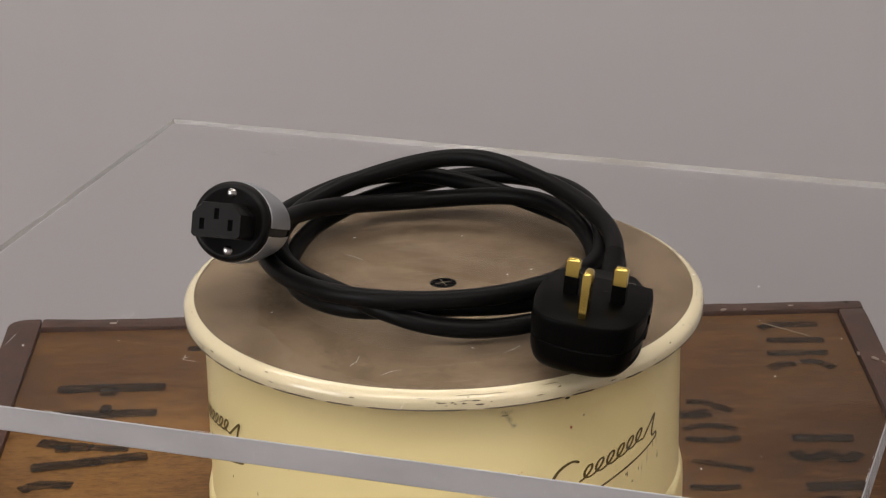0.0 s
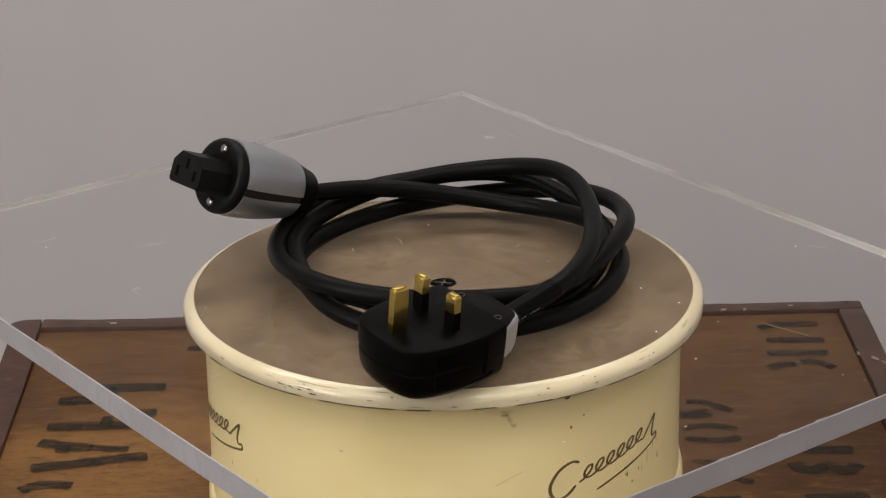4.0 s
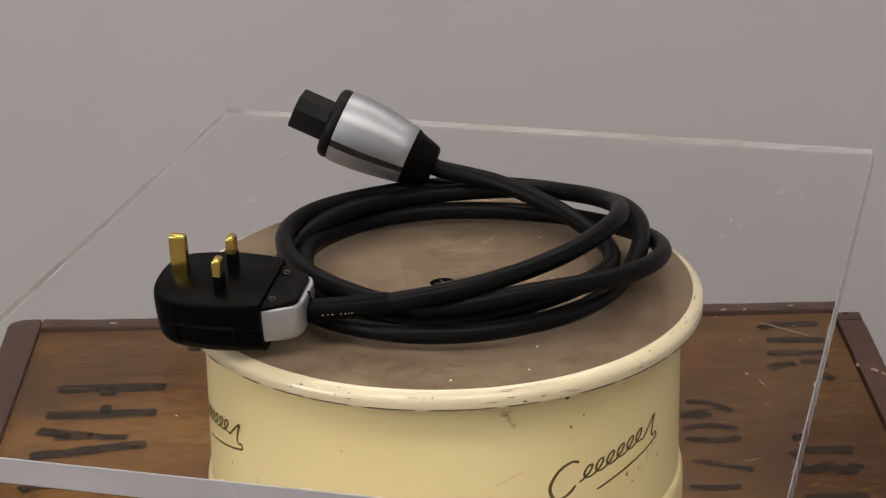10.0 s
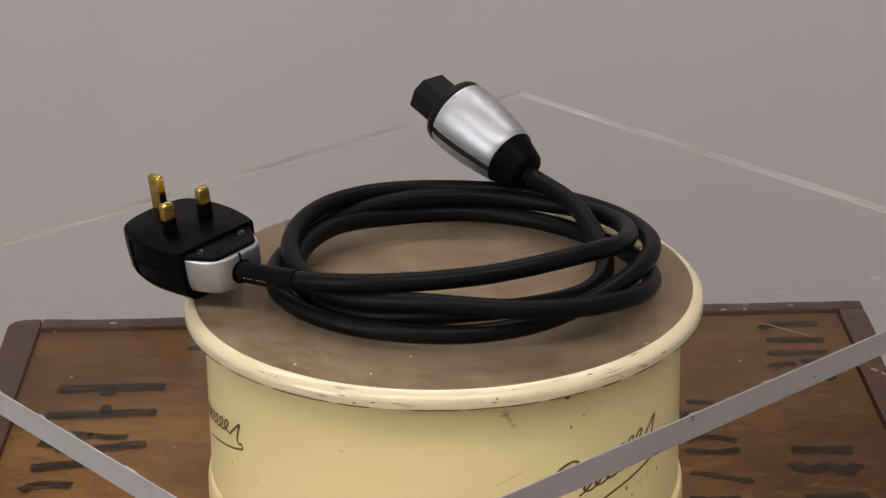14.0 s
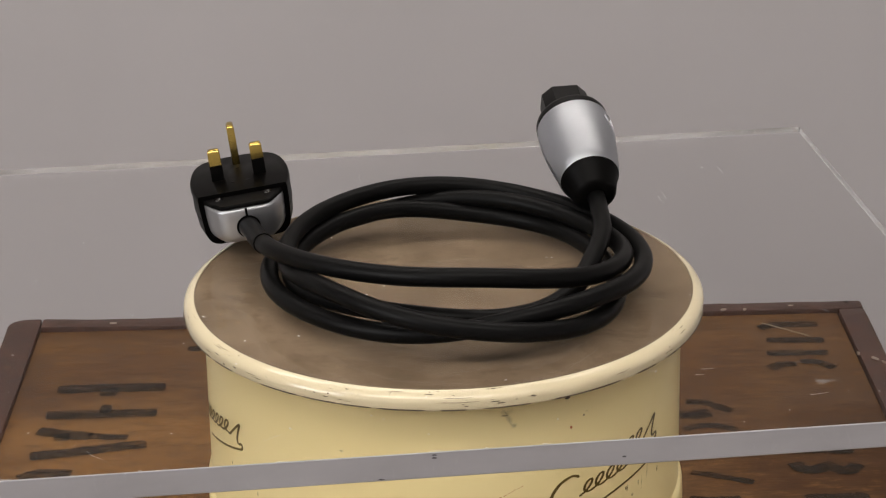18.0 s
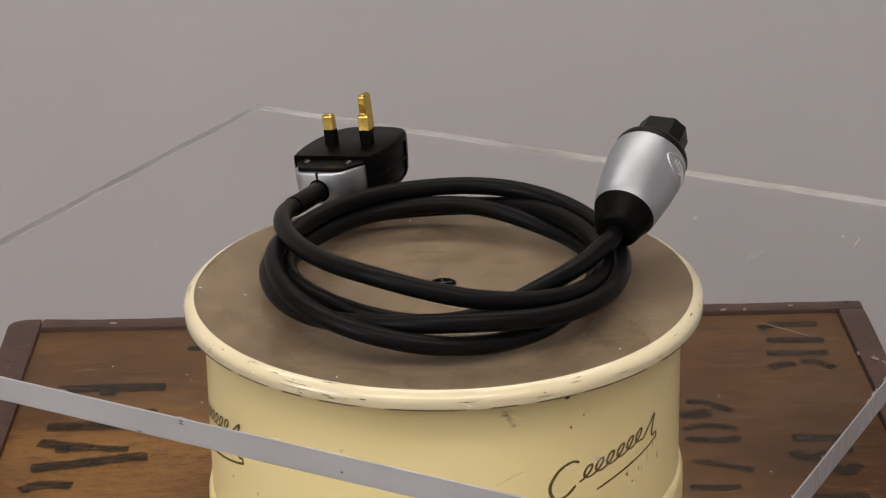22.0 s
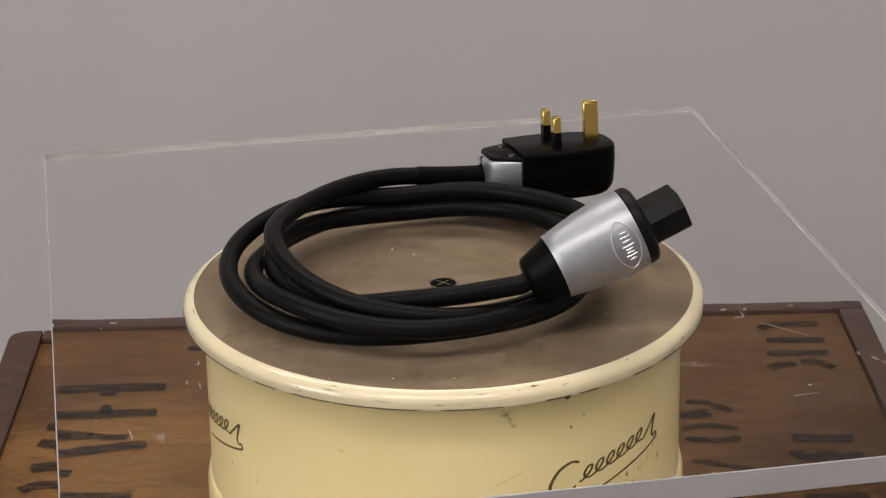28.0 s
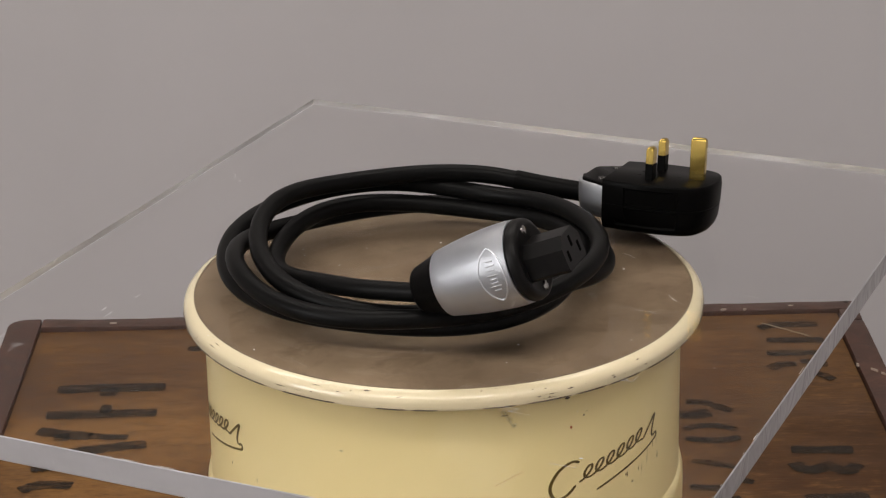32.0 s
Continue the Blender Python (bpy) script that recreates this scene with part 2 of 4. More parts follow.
def edge_wall_tone():
    """Film added outside the edges, painted as the wall seen through them, under wavy saw-chatter gloss."""
    m, nt, b = material("wall_tone_film", rough=0.4)
    smudge = noise_tex(nt, coords(nt, (1, 1, 2)), 16, 4.0, 0.55)
    marks = noise_tex(nt, coords(nt, (1, 1, 0.4)), 260, 4.0, 0.6, 0.8)
    c = ramp(nt, smudge, [(0.3, (0.44, 0.425, 0.44)), (0.5, (0.49, 0.475, 0.495)), (0.72, (0.535, 0.52, 0.54))])
    nt.links.new(mix(nt, ramp(nt, marks, [(0.60, (0, 0, 0)), (0.72, (0.12, 0.12, 0.12))]), c, (0.7, 0.7, 0.71)), b.inputs["Base Color"])
    nt.links.new(ramp(nt, smudge, [(0.4, (0.4,) * 3), (0.7, (0.5,) * 3)]), b.inputs["Roughness"])
    chatter = noise_tex(nt, coords(nt, (1.0, 1.0, 0.7)), 60, 2.0, 0.5, 1.2)
    n = nt.nodes.new("ShaderNodeBump")
    n.inputs["Strength"].default_value, n.inputs["Distance"].default_value = 1.0, 0.0012
    nt.links.new(chatter, n.inputs["Height"])
    nt.links.new(n.outputs[0], b.inputs["Coat Normal"])
    b.inputs["Coat Weight"].default_value, b.inputs["Coat Roughness"].default_value, b.inputs["Coat IOR"].default_value = 1.0, 0.08, 1.6
    return m


ACRYLIC, ACRYLIC_EDGE, EDGE_WALL_TONE = acrylic(), acrylic_edge(), edge_wall_tone()


def smear():
    m, nt, b = material("dried_white_smear", (0.75, 0.74, 0.74), 0.8)
    n = noise_tex(nt, coords(nt), 90, 5.0, 0.65)
    edge = nt.nodes.new("ShaderNodeAttribute")
    edge.attribute_name = "body"
    nt.links.new(mix(nt, 1.0, edge.outputs["Color"], ramp(nt, n, [(0.3, (0.05,) * 3), (0.7, (0.42,) * 3)]), "MULTIPLY"), b.inputs["Alpha"])
    return m


SMEAR = smear()
# bright line along the arris, put into the bevels' colour
ARRIS = simple("white_arris_line", (0.58, 0.58, 0.60), 0.4, 0, 0.25, 45.0, 0.05)
SCRATCH_AND_GLINT = simple("white_scratch_and_glint", (0.86, 0.86, 0.88), 0.4)


# ---------- mesh helpers ----------
def part(name, bm, mat, parent, label="", smooth=True, m=None):
    """Links a bmesh as one mesh object under parent."""
    bmesh.ops.recalc_face_normals(bm, faces=bm.faces[:])
    me = bpy.data.meshes.new(name)
    bm.to_mesh(me)
    bm.free()
    for mt in (mat if isinstance(mat, (list, tuple)) else [mat]):
        me.materials.append(mt)
    if smooth:
        for p in me.polygons:
            p.use_smooth = True
        me.set_sharp_from_angle(angle=radians(38))
    ob = new(name, me)
    ob.parent = parent
    if m is not None:
        ob.matrix_local = m
    if label:
        ob["label"] = label
    return ob


def thing(name, m, label, category, group="", kind=""):
    ob = new(name)
    ob.empty_display_size = 0.03
    ob.matrix_world = m
    return tagged(ob, label, category, group, kind)


def box(x0, x1, y0, y1, z0, z1, bevel=0.0, seg=2):
    bm = bmesh.new()
    bmesh.ops.create_cube(bm, size=1, matrix=Matrix.Translation(((x0 + x1) / 2, (y0 + y1) / 2, (z0 + z1) / 2))
                          @ Matrix.Diagonal((x1 - x0, y1 - y0, z1 - z0, 1)))
    if bevel:
        bmesh.ops.bevel(bm, geom=bm.edges[:], offset=bevel, segments=seg, affect="EDGES", profile=0.6)
    return bm


def lathe(profile, n=96, arc=(0.0, 360.0)):
    """Turns a list of (radius, z) about z."""
    bm = bmesh.new()
    full = arc[1] - arc[0] >= 359.9
    steps = n if full else n + 1
    rows = []
    for r, z in profile:
        if r < 1e-7:
            rows.append([bm.verts.new((0, 0, z))])
        else:
            a = [radians(arc[0] + (arc[1] - arc[0]) * i / n) for i in range(steps)]
            rows.append([bm.verts.new((r * math.cos(t), r * math.sin(t), z)) for t in a])
    for p, q in zip(rows, rows[1:]):
        for i in range(n if not full else steps):
            j = (i + 1) % steps
            if not full and i == steps - 1:
                continue
            f = [p[i % len(p)], p[j % len(p)], q[j % len(q)], q[i % len(q)]]
            f = list(dict.fromkeys(f))
            if len(f) > 2:
                bm.faces.new(f)
    return bm


def sweep(points, radius, n=16, caps=True, squash=1.0):
    """A round tube along points."""
    bm = bmesh.new()
    pts = [Vector(p) for p in points]
    rows, up = [], None
    for i, p in enumerate(pts):
        d = (pts[min(i + 1, len(pts) - 1)] - pts[max(i - 1, 0)]).normalized()
        if up is None:
            up = d.orthogonal().normalized()
        up = (up - d * up.dot(d)).normalized()
        side = d.cross(up)
        r = radius(i) if callable(radius) else radius
        rows.append([bm.verts.new(p + up * math.cos(a) * r + side * math.sin(a) * r * squash)
                     for a in (2 * math.pi * k / n for k in range(n))])
    for a, b in zip(rows, rows[1:]):
        for k in range(n):
            bm.faces.new((a[k], a[(k + 1) % n], b[(k + 1) % n], b[k]))
    if caps:
        bm.faces.new(rows[0])
        bm.faces.new(rows[-1])
    return bm


def prism(levels):
    """Joins outlines (lists of 3D points, same count) into a closed solid."""
    bm = bmesh.new()
    rows = [[bm.verts.new(p) for p in lv] for lv in levels]
    n = len(rows[0])
    for a, b in zip(rows, rows[1:]):
        for k in range(n):
            bm.faces.new((a[k], a[(k + 1) % n], b[(k + 1) % n], b[k]))
    bm.faces.new(rows[0])
    bm.faces.new(rows[-1])
    return bm


def spline(nodes, step=1.5):
    """Natural cubic spline through (angle, radius, height); gives points round the z axis."""
    a = np.array(nodes, float)
    th, n = a[:, 0], len(a)
    h = np.diff(th)
    lhs, rhs = np.zeros((n, n)), np.zeros((n, 2))
    lhs[0, 0] = lhs[-1, -1] = 1
    for i in range(1, n - 1):
        lhs[i, i - 1:i + 2] = h[i - 1], 2 * (h[i - 1] + h[i]), h[i]
        rhs[i] = 6 * ((a[i + 1, 1:] - a[i, 1:]) / h[i] - (a[i, 1:] - a[i - 1, 1:]) / h[i - 1])
    m2 = np.linalg.solve(lhs, rhs)
    out = []
    for t in np.arange(th[0], th[-1] + 1e-6, step):
        k = min(max(int(np.searchsorted(th, t, side="right")) - 1, 0), n - 2)
        u, v = (th[k + 1] - t) / h[k], (t - th[k]) / h[k]
        r, z = (u * a[k, 1:] + v * a[k + 1, 1:] + ((u ** 3 - u) * m2[k] + (v ** 3 - v) * m2[k + 1]) * h[k] ** 2 / 6)
        out.append(Vector((r * math.cos(radians(t)), r * math.sin(radians(t)), z)))
    return out


# ---------- room ----------
def slab(name, x0, x1, y0, y1, z0, z1, mat, label, category):
    ob = part(name, box(x0, x1, y0, y1, z0, z1), mat, None, smooth=False)
    return tagged(ob, label, category, kind="structure")


slab("floor", WALL_W, WALL_E, WALL_S, WALL_N + 0.06, FLOOR_Z - 0.1, FLOOR_Z, FLOOR_MAT, "plain grey floor of the room", "floor")
slab("ceiling", WALL_W, WALL_E, WALL_S, WALL_N + 0.06, CEIL_Z, CEIL_Z + 0.1, CEILING_PAINT, "plain white painted ceiling", "ceiling")
# unseen wall, its tone chosen for what the sheet and silver mirror
slab("wall_north", WALL_W - 0.1, WALL_E + 0.1, WALL_N + 0.06, WALL_N + 0.16, FLOOR_Z - 0.1, CEIL_Z + 0.1, UPPER_WALL_PAINT, "plain unseen wall above the grey backdrop, toned for reflections", "wall")
slab("backdrop", WALL_W, WALL_E, WALL_N, WALL_N + 0.055, FLOOR_Z, 0.1, WALL_PAINT, "plain matt grey backdrop board behind the crate", "backdrop")
slab("wall_south", WALL_W - 0.1, WALL_E + 0.1, WALL_S - 0.1, WALL_S, FLOOR_Z - 0.1, CEIL_Z + 0.1, WALL_PAINT, "plain grey painted wall", "wall")
slab("wall_east", WALL_E, WALL_E + 0.1, WALL_S, WALL_N + 0.06, FLOOR_Z - 0.1, CEIL_Z + 0.1, WALL_PAINT, "plain grey painted side wall", "wall")


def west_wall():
    """The side wall, with an opening added for the unseen side light."""
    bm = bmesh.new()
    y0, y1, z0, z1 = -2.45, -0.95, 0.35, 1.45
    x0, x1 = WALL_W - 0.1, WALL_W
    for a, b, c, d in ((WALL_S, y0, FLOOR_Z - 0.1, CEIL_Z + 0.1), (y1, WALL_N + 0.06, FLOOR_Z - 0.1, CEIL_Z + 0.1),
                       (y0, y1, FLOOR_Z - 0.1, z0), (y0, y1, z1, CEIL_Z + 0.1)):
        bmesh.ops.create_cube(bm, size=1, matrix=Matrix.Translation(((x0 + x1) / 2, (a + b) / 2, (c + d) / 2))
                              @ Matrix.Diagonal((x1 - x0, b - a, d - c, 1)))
    return tagged(part("wall_west", bm, WALL_PAINT, None, smooth=False), "plain grey painted wall with an opening for the side light", "wall", kind="structure")


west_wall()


def smooth_line(pts, step):
    """Points at even steps on a smooth line through pts."""
    q = [pts[0] * 2 - pts[1]] + list(pts) + [pts[-1] * 2 - pts[-2]]
    out = []
    for a, b, c, d in zip(q, q[1:], q[2:], q[3:]):
        n = max(2, int((c - b).length / step))
        for k in range(n):
            t = k / n
            out.append(0.5 * (2 * b + (c - a) * t + (2 * a - 5 * b + 4 * c - d) * t * t + (3 * b - a - 3 * c + d) * t ** 3))
    return out + [pts[-1]]


# ---------- wooden crate ----------
def build_crate():
    x0, x1, y0, y1, z = -0.284, 0.283, -0.27, 0.3275, CRATE_Z
    crate = thing("wooden_crate", pose(0, 0, FLOOR_Z, rz=0.85), "old brown plywood crate with dark edge battens and black stencilling", "crate")
    up = z - FLOOR_Z
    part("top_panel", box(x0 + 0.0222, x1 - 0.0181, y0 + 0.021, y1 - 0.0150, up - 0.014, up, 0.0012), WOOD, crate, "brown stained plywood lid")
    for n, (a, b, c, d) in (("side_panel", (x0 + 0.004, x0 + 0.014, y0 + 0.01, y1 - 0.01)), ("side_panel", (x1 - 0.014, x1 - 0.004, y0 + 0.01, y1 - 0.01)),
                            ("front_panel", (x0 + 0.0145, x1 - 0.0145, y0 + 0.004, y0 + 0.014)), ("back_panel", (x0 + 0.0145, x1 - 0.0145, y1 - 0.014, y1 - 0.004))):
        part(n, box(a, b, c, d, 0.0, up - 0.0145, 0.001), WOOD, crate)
    t = up + 0.0025

    def batten(outline):
        bm = prism([[Vector((x, y, z)) for x, y in outline] for z in (t - 0.03, t)])
        bmesh.ops.bevel(bm, geom=bm.edges[:], offset=0.0022, segments=2, affect="EDGES", profile=0.6)
        bmesh.ops.subdivide_edges(bm, edges=[e for e in bm.edges if e.calc_length() > 0.2], cuts=40)
        for v in bm.verts:
            k = noise.noise(v.co * 11) * 0.0013 + noise.noise(v.co * 45) * 0.0006
            v.co.z += k if v.co.z > t - 0.01 else 0
            v.co.x += noise.noise(v.co * 9 + Vector((3, 1, 0))) * 0.0009 + noise.noise(v.co * 60) * 0.0003
            v.co.y += noise.noise(v.co * 9 + Vector((0, 5, 2))) * 0.0009 + noise.noise(v.co * 60 + Vector((7, 0, 0))) * 0.0003
        part("edge_batten", bm, DARK_WOOD, crate, "dark red-brown edge batten, scuffed")

    r = 0.013
    arc = [(x0 + r - r * math.cos(radians(q)), y1 - r + r * math.sin(radians(q))) for q in (0, 22, 45, 68, 90)]
    batten([(x0, y0)] + arc + [(x0 + 0.0215, y1), (x0 + 0.0215, y0)])
    batten([(x1 - 0.0175, y0), (x1 - 0.0175, y1 - 0.0138), (x1, y1 - 0.0138), (x1, y0)])
    batten([(x0 + 0.0218, y1 - 0.0135), (x0 + 0.0218, y1), (x1, y1), (x1, y1 - 0.0135)])
    batten([(x0 + 0.0218, y0), (x0 + 0.0218, y0 + 0.0195), (x1 - 0.0178, y0 + 0.0195), (x1 - 0.0178, y0)])
    part("nail_head", lathe([(0, 0.0007), (0.0012, 0.0006), (0.0017, 0.0)], 12), DARK_GAP, crate, "dark nail head", m=pose(x1 - 0.010, y1 - 0.004, t))

    def stroke(width, *points):
        """A brushed stroke: width, then the points of its middle line."""
        return width, points

    characters = (
        (stroke(0.0125, (-0.238, 0.2235), (-0.207, 0.2240), (-0.170, 0.2235)), stroke(0.0125, (-0.211, 0.2180), (-0.199, 0.2178)),
         stroke(0.0120, (-0.240, 0.1872), (-0.208, 0.1868), (-0.172, 0.1868)), stroke(0.0115, (-0.208, 0.1938), (-0.200, 0.1938))),
        (stroke(0.0115, (-0.242, 0.1662), (-0.225, 0.1608), (-0.208, 0.1570)), stroke(0.0080, (-0.211, 0.1575), (-0.197, 0.1553), (-0.186, 0.1543)),
         stroke(0.0110, (-0.231, 0.1558), (-0.221, 0.1565)), stroke(0.0116, (-0.242, 0.1318), (-0.216, 0.1362), (-0.194, 0.1412), (-0.174, 0.1446))),
        (stroke(0.0105, (-0.244, 0.1040), (-0.236, 0.1098), (-0.224, 0.1108), (-0.214, 0.1090)),),
        (stroke(0.0100, (-0.236, 0.0815), (-0.209, 0.0813), (-0.176, 0.0800)),),
        (stroke(0.0090, (0.209, 0.2906), (0.221, 0.2953), (0.249, 0.2947)),),
        (stroke(0.0085, (0.211, 0.2717), (0.249, 0.2693)),),
        (stroke(0.0088, (0.208, 0.2515), (0.248, 0.2501)), stroke(0.0090, (0.206, 0.2278), (0.214, 0.2334), (0.225, 0.2339)),
         stroke(0.0078, (0.227, 0.2367), (0.236, 0.2369), (0.243, 0.2314), (0.247, 0.2253))),
        (stroke(0.0080, (0.148, 0.1834), (0.158, 0.1822), (0.167, 0.1756), (0.175, 0.1690)), stroke(0.0120, (0.142, 0.1660), (0.153, 0.1658), (0.162, 0.1676))),
        (stroke(0.0070, (0.143, 0.1452), (0.150, 0.1497), (0.161, 0.1503), (0.175, 0.1440)), stroke(0.0075, (0.142, 0.1347), (0.153, 0.1316), (0.167, 0.1311), (0.175, 0.1345))),
        (stroke(0.0067, (0.142, 0.1059), (0.156, 0.1009), (0.177, 0.0913)),),
        (stroke(0.0075, (0.137, 0.0735), (0.152, 0.0715), (0.167, 0.0727)),),
        (stroke(0.0112, (0.204, 0.1312), (0.241, 0.1291)), stroke(0.0100, (0.203, 0.1150), (0.206, 0.1068), (0.213, 0.1037), (0.2215, 0.1100), (0.228, 0.1036), (0.235, 0.1040), (0.239, 0.1115))),
        (stroke(0.0120, (0.202, 0.0699), (0.239, 0.0696)), stroke(0.0080, (0.205, 0.0520), (0.213, 0.0549), (0.221, 0.0523)), stroke(0.0080, (0.227, 0.0525), (0.238, 0.0531))),
    )
    characters += ((stroke(0.0080, (-0.162, 0.2815), (-0.152, 0.2795)),),)
    for strokes in characters:
        bm = bmesh.new()
        body = bm.verts.layers.float_color.new("body")
        for k, (w, pts) in enumerate(strokes):
            line = smooth_line([Vector((x, y - 0.0015, 0)) for x, y in pts], 0.0009)
            rows = []
            for i, p in enumerate(line):
                d = (line[min(i + 1, len(line) - 1)] - line[max(i - 1, 0)]).normalized()
                s = Vector((-d.y, d.x, 0))
                e = min(i, len(line) - 1 - i)
                q = Vector((k * 3.1, 0, 0))
                f = (0.55, 0.86, 1.0)[min(e, 2)]
                lo = w / 2 * f * (1 + 0.16 * noise.noise(p * 190 + q) + 0.24 * noise.noise(p * 540 + q))
                hi = w / 2 * f * (1 + 0.16 * noise.noise(p * 190 - q) + 0.24 * noise.noise(p * 540 - q))
                z = Vector((0, 0, up + 0.0004 + 0.0001 * k))
                row = [bm.verts.new(p + s * o + z) for o in (-lo, -lo + 0.0007, hi - 0.0007, hi)]
                for v, n in zip(row, (0.15, 1.0, 1.0, 0.15)):
                    v[body] = (n if e else 0.1,) * 3 + (1,)
                rows.append(row)
            for r0, r1 in zip(rows, rows[1:]):
                for n in range(3):
                    bm.faces.new((r0[n], r0[n + 1], r1[n + 1], r1[n]))
        part("stencilled_character", bm, INK, crate, "worn black stencilled character", smooth=False)
    # pale scratch across the lettering
    part("lid_scratch", sweep([Vector((0.212 + 0.028 * q / 6, 0.2974 - 0.0235 * q / 6, up + 0.0006)) + Vector((0, 0.0006 * (q % 2), 0)) for q in range(7)], lambda i: 0.0002 + 0.0001 * (i % 3), 6), CHALK, crate, "pale scratch in the lid")
    rng = random.Random(4)
    # torn paper and chalk left on the battens
    for cx, cy, w, d, a in ((0.190, 0.3155, 0.005, 0.0010, 8), (0.2040, 0.3150, 0.0025, 0.0010, 0), (-0.214, 0.318, 0.006, 0.0010, 3), (0.2651, 0.2414, 0.0030, 0.0008, -40), (0.2740, 0.2327, 0.007, 0.0009, -48), (0.2785, 0.2268, 0.005, 0.0007, -50),
                            (-0.16, 0.3225, 0.004, 0.0009, 5), (0.235, 0.3190, 0.004, 0.0008, 0), (-0.273, 0.19, 0.003, 0.0009, 30)):
        dx, dy = math.cos(radians(a)), math.sin(radians(a))
        ring = []
        for k in range(10):
            u, v = w / 2 * math.cos(k * math.pi / 5) * rng.uniform(0.6, 1), d / 2 * math.sin(k * math.pi / 5) * rng.uniform(0.5, 1)
            ring.append((cx + u * dx - v * dy, cy + u * dy + v * dx))
        part("paper_remnant", prism([[Vector((x, y, z)) for x, y in ring] for z in (t - 0.001, t + 0.0009)]), PAPER, crate, "torn pale paper remnant", smooth=False)
    return crate


# ---------- cream tin under the platter ----------
TIN_X, TIN_Y = -0.0007, 0.0


def build_tin():
    h = -CRATE_Z
    tin = thing("enamelled_tin_drum", pose(TIN_X, TIN_Y, CRATE_Z), "round cream enamelled metal drum with gold script flourishes", "drum")
    R = 0.1205
    body = [(0.0, h - 0.012), (R - 0.006, h - 0.012), (R - 0.0015, h - 0.0122), (R, h - 0.0135), (R, h - 0.030), (R + 0.0004, h - 0.0955), (R + 0.0006, h - 0.097)]
    part("body", lathe(body[1:], 160), ENAMEL, tin, "cream enamelled drum wall")
    bead = [(R + 0.0006, h - 0.097), (R + 0.0018, h - 0.0985), (R + 0.0026, h - 0.102), (R + 0.0028, h - 0.108), (R + 0.0028, 0.006), (R + 0.002, 0.0015), (R - 0.002, 0.0), (0.0, 0.0)]
    part("base_skirt", lathe(bead, 160), ENAMEL, tin, "cream enamelled base skirt")
    part("lid_plate", lathe([(R - 0.0015, h - 0.0122), (R - 0.006, h - 0.0116), (0.0, h - 0.0116)], 96), ENAMEL, tin)

    def on_wall(deg, z, lift=0.00035):
        a = radians(deg)
        return Vector(((R + lift) * math.cos(a), (R + lift) * math.sin(a), z + h))

    def ribbon(path, width):
        """A painted line on the wall; path: (degrees, z)."""
        bm = bmesh.new()
        pts = [on_wall(d, z) for d, z in path]
        L, Rr = [], []
        for i, p in enumerate(pts):
            d = (pts[min(i + 1, len(pts) - 1)] - pts[max(i - 1, 0)]).normalized()
            nrm = Vector((p.x, p.y, 0)).normalized()
            s = d.cross(nrm).normalized()
            w = width * (0.75 + 0.5 * abs(d.z)) * (0.55 if i in (0, len(pts) - 1) else 1)
            L.append(bm.verts.new(p + s * w / 2))
            Rr.append(bm.verts.new(p - s * w / 2))
        for i in range(len(pts) - 1):
            bm.faces.new((L[i], Rr[i], Rr[i + 1], L[i + 1]))
        return bm

    def flow(points, n=7):
        """A smooth line through (degrees, z) points."""
        q = [points[0]] + list(points) + [points[-1]]
        out = []
        for p0, p1, p2, p3 in zip(q, q[1:], q[2:], q[3:]):
            for k in range(n):
                t = k / n
                out.append(tuple(0.5 * (2 * b + (c - a) * t + (2 * a - 5 * b + 4 * c - d) * t * t + (3 * b - a - 3 * c + d) * t ** 3) for a, b, c, d in zip(p0, p1, p2, p3)))
        return out + [points[-1]]

    def script_mark(deg0, label):
        """A flourish in the manner of handwriting: open bow, five looped waves, tall end stroke, underline. No letters."""
        bow = [(8.6, -0.0525), (6.4, -0.0512), (3.0, -0.0545), (0.9, -0.0620), (2.2, -0.0685), (5.2, -0.0680), (7.6, -0.0640)]
        wave = []
        for k in range(79):
            q, u = 2 * math.pi * k / 13, k / 78
            lift = 0.0034 * math.sin(q - 1.3)
            wave.append((9.2 + 20.0 * u + 1.5 * math.cos(q - 1.3) + 330 * lift, -0.0596 + 0.0078 * u + lift))
        tall = [(29.6, -0.0552), (31.6, -0.0515), (34.7, -0.0462), (34.0, -0.0500), (33.3, -0.0550), (33.9, -0.0572), (35.2, -0.0562)]
        under = [(35.2, -0.0562), (35.4, -0.0588), (33.0, -0.0606), (28.0, -0.0632), (20.0, -0.0668), (13.5, -0.0700)]
        for p, w in ((bow, 0.0015), (wave + tall, 0.00125), (under, 0.00135)):
            part("script_flourish", ribbon(flow([(deg0 + d, z) for d, z in p], 4), w), LOGO_INK, tin, label, smooth=False)

    script_mark(-67.0, "olive gold script flourish")
    script_mark(-180.0, "olive gold script flourish")
    rng = random.Random(9)

    def spot(deg, z, w, hgt, mat, name, lean=0.0):
        bm = bmesh.new()
        body = bm.verts.layers.float_color.new("body")
        mid = bm.verts.new(on_wall(deg, z, 0.0003))
        mid[body] = (1, 1, 1, 1)
        ring = []
        for k in range(12):
            a = 2 * math.pi * k / 12
            dz = hgt / 2 * math.sin(a) * rng.uniform(0.55, 1)
            v = bm.verts.new(on_wall(deg + math.degrees((w / 2 * math.cos(a) * rng.uniform(0.55, 1) + lean * dz) / R), z + dz, 0.0003))
            v[body] = (0, 0, 0, 1)
            ring.append(v)
        for k in range(12):
            bm.faces.new((mid, ring[k], ring[(k + 1) % 12]))
        part(name, bm, mat, tin, smooth=False)

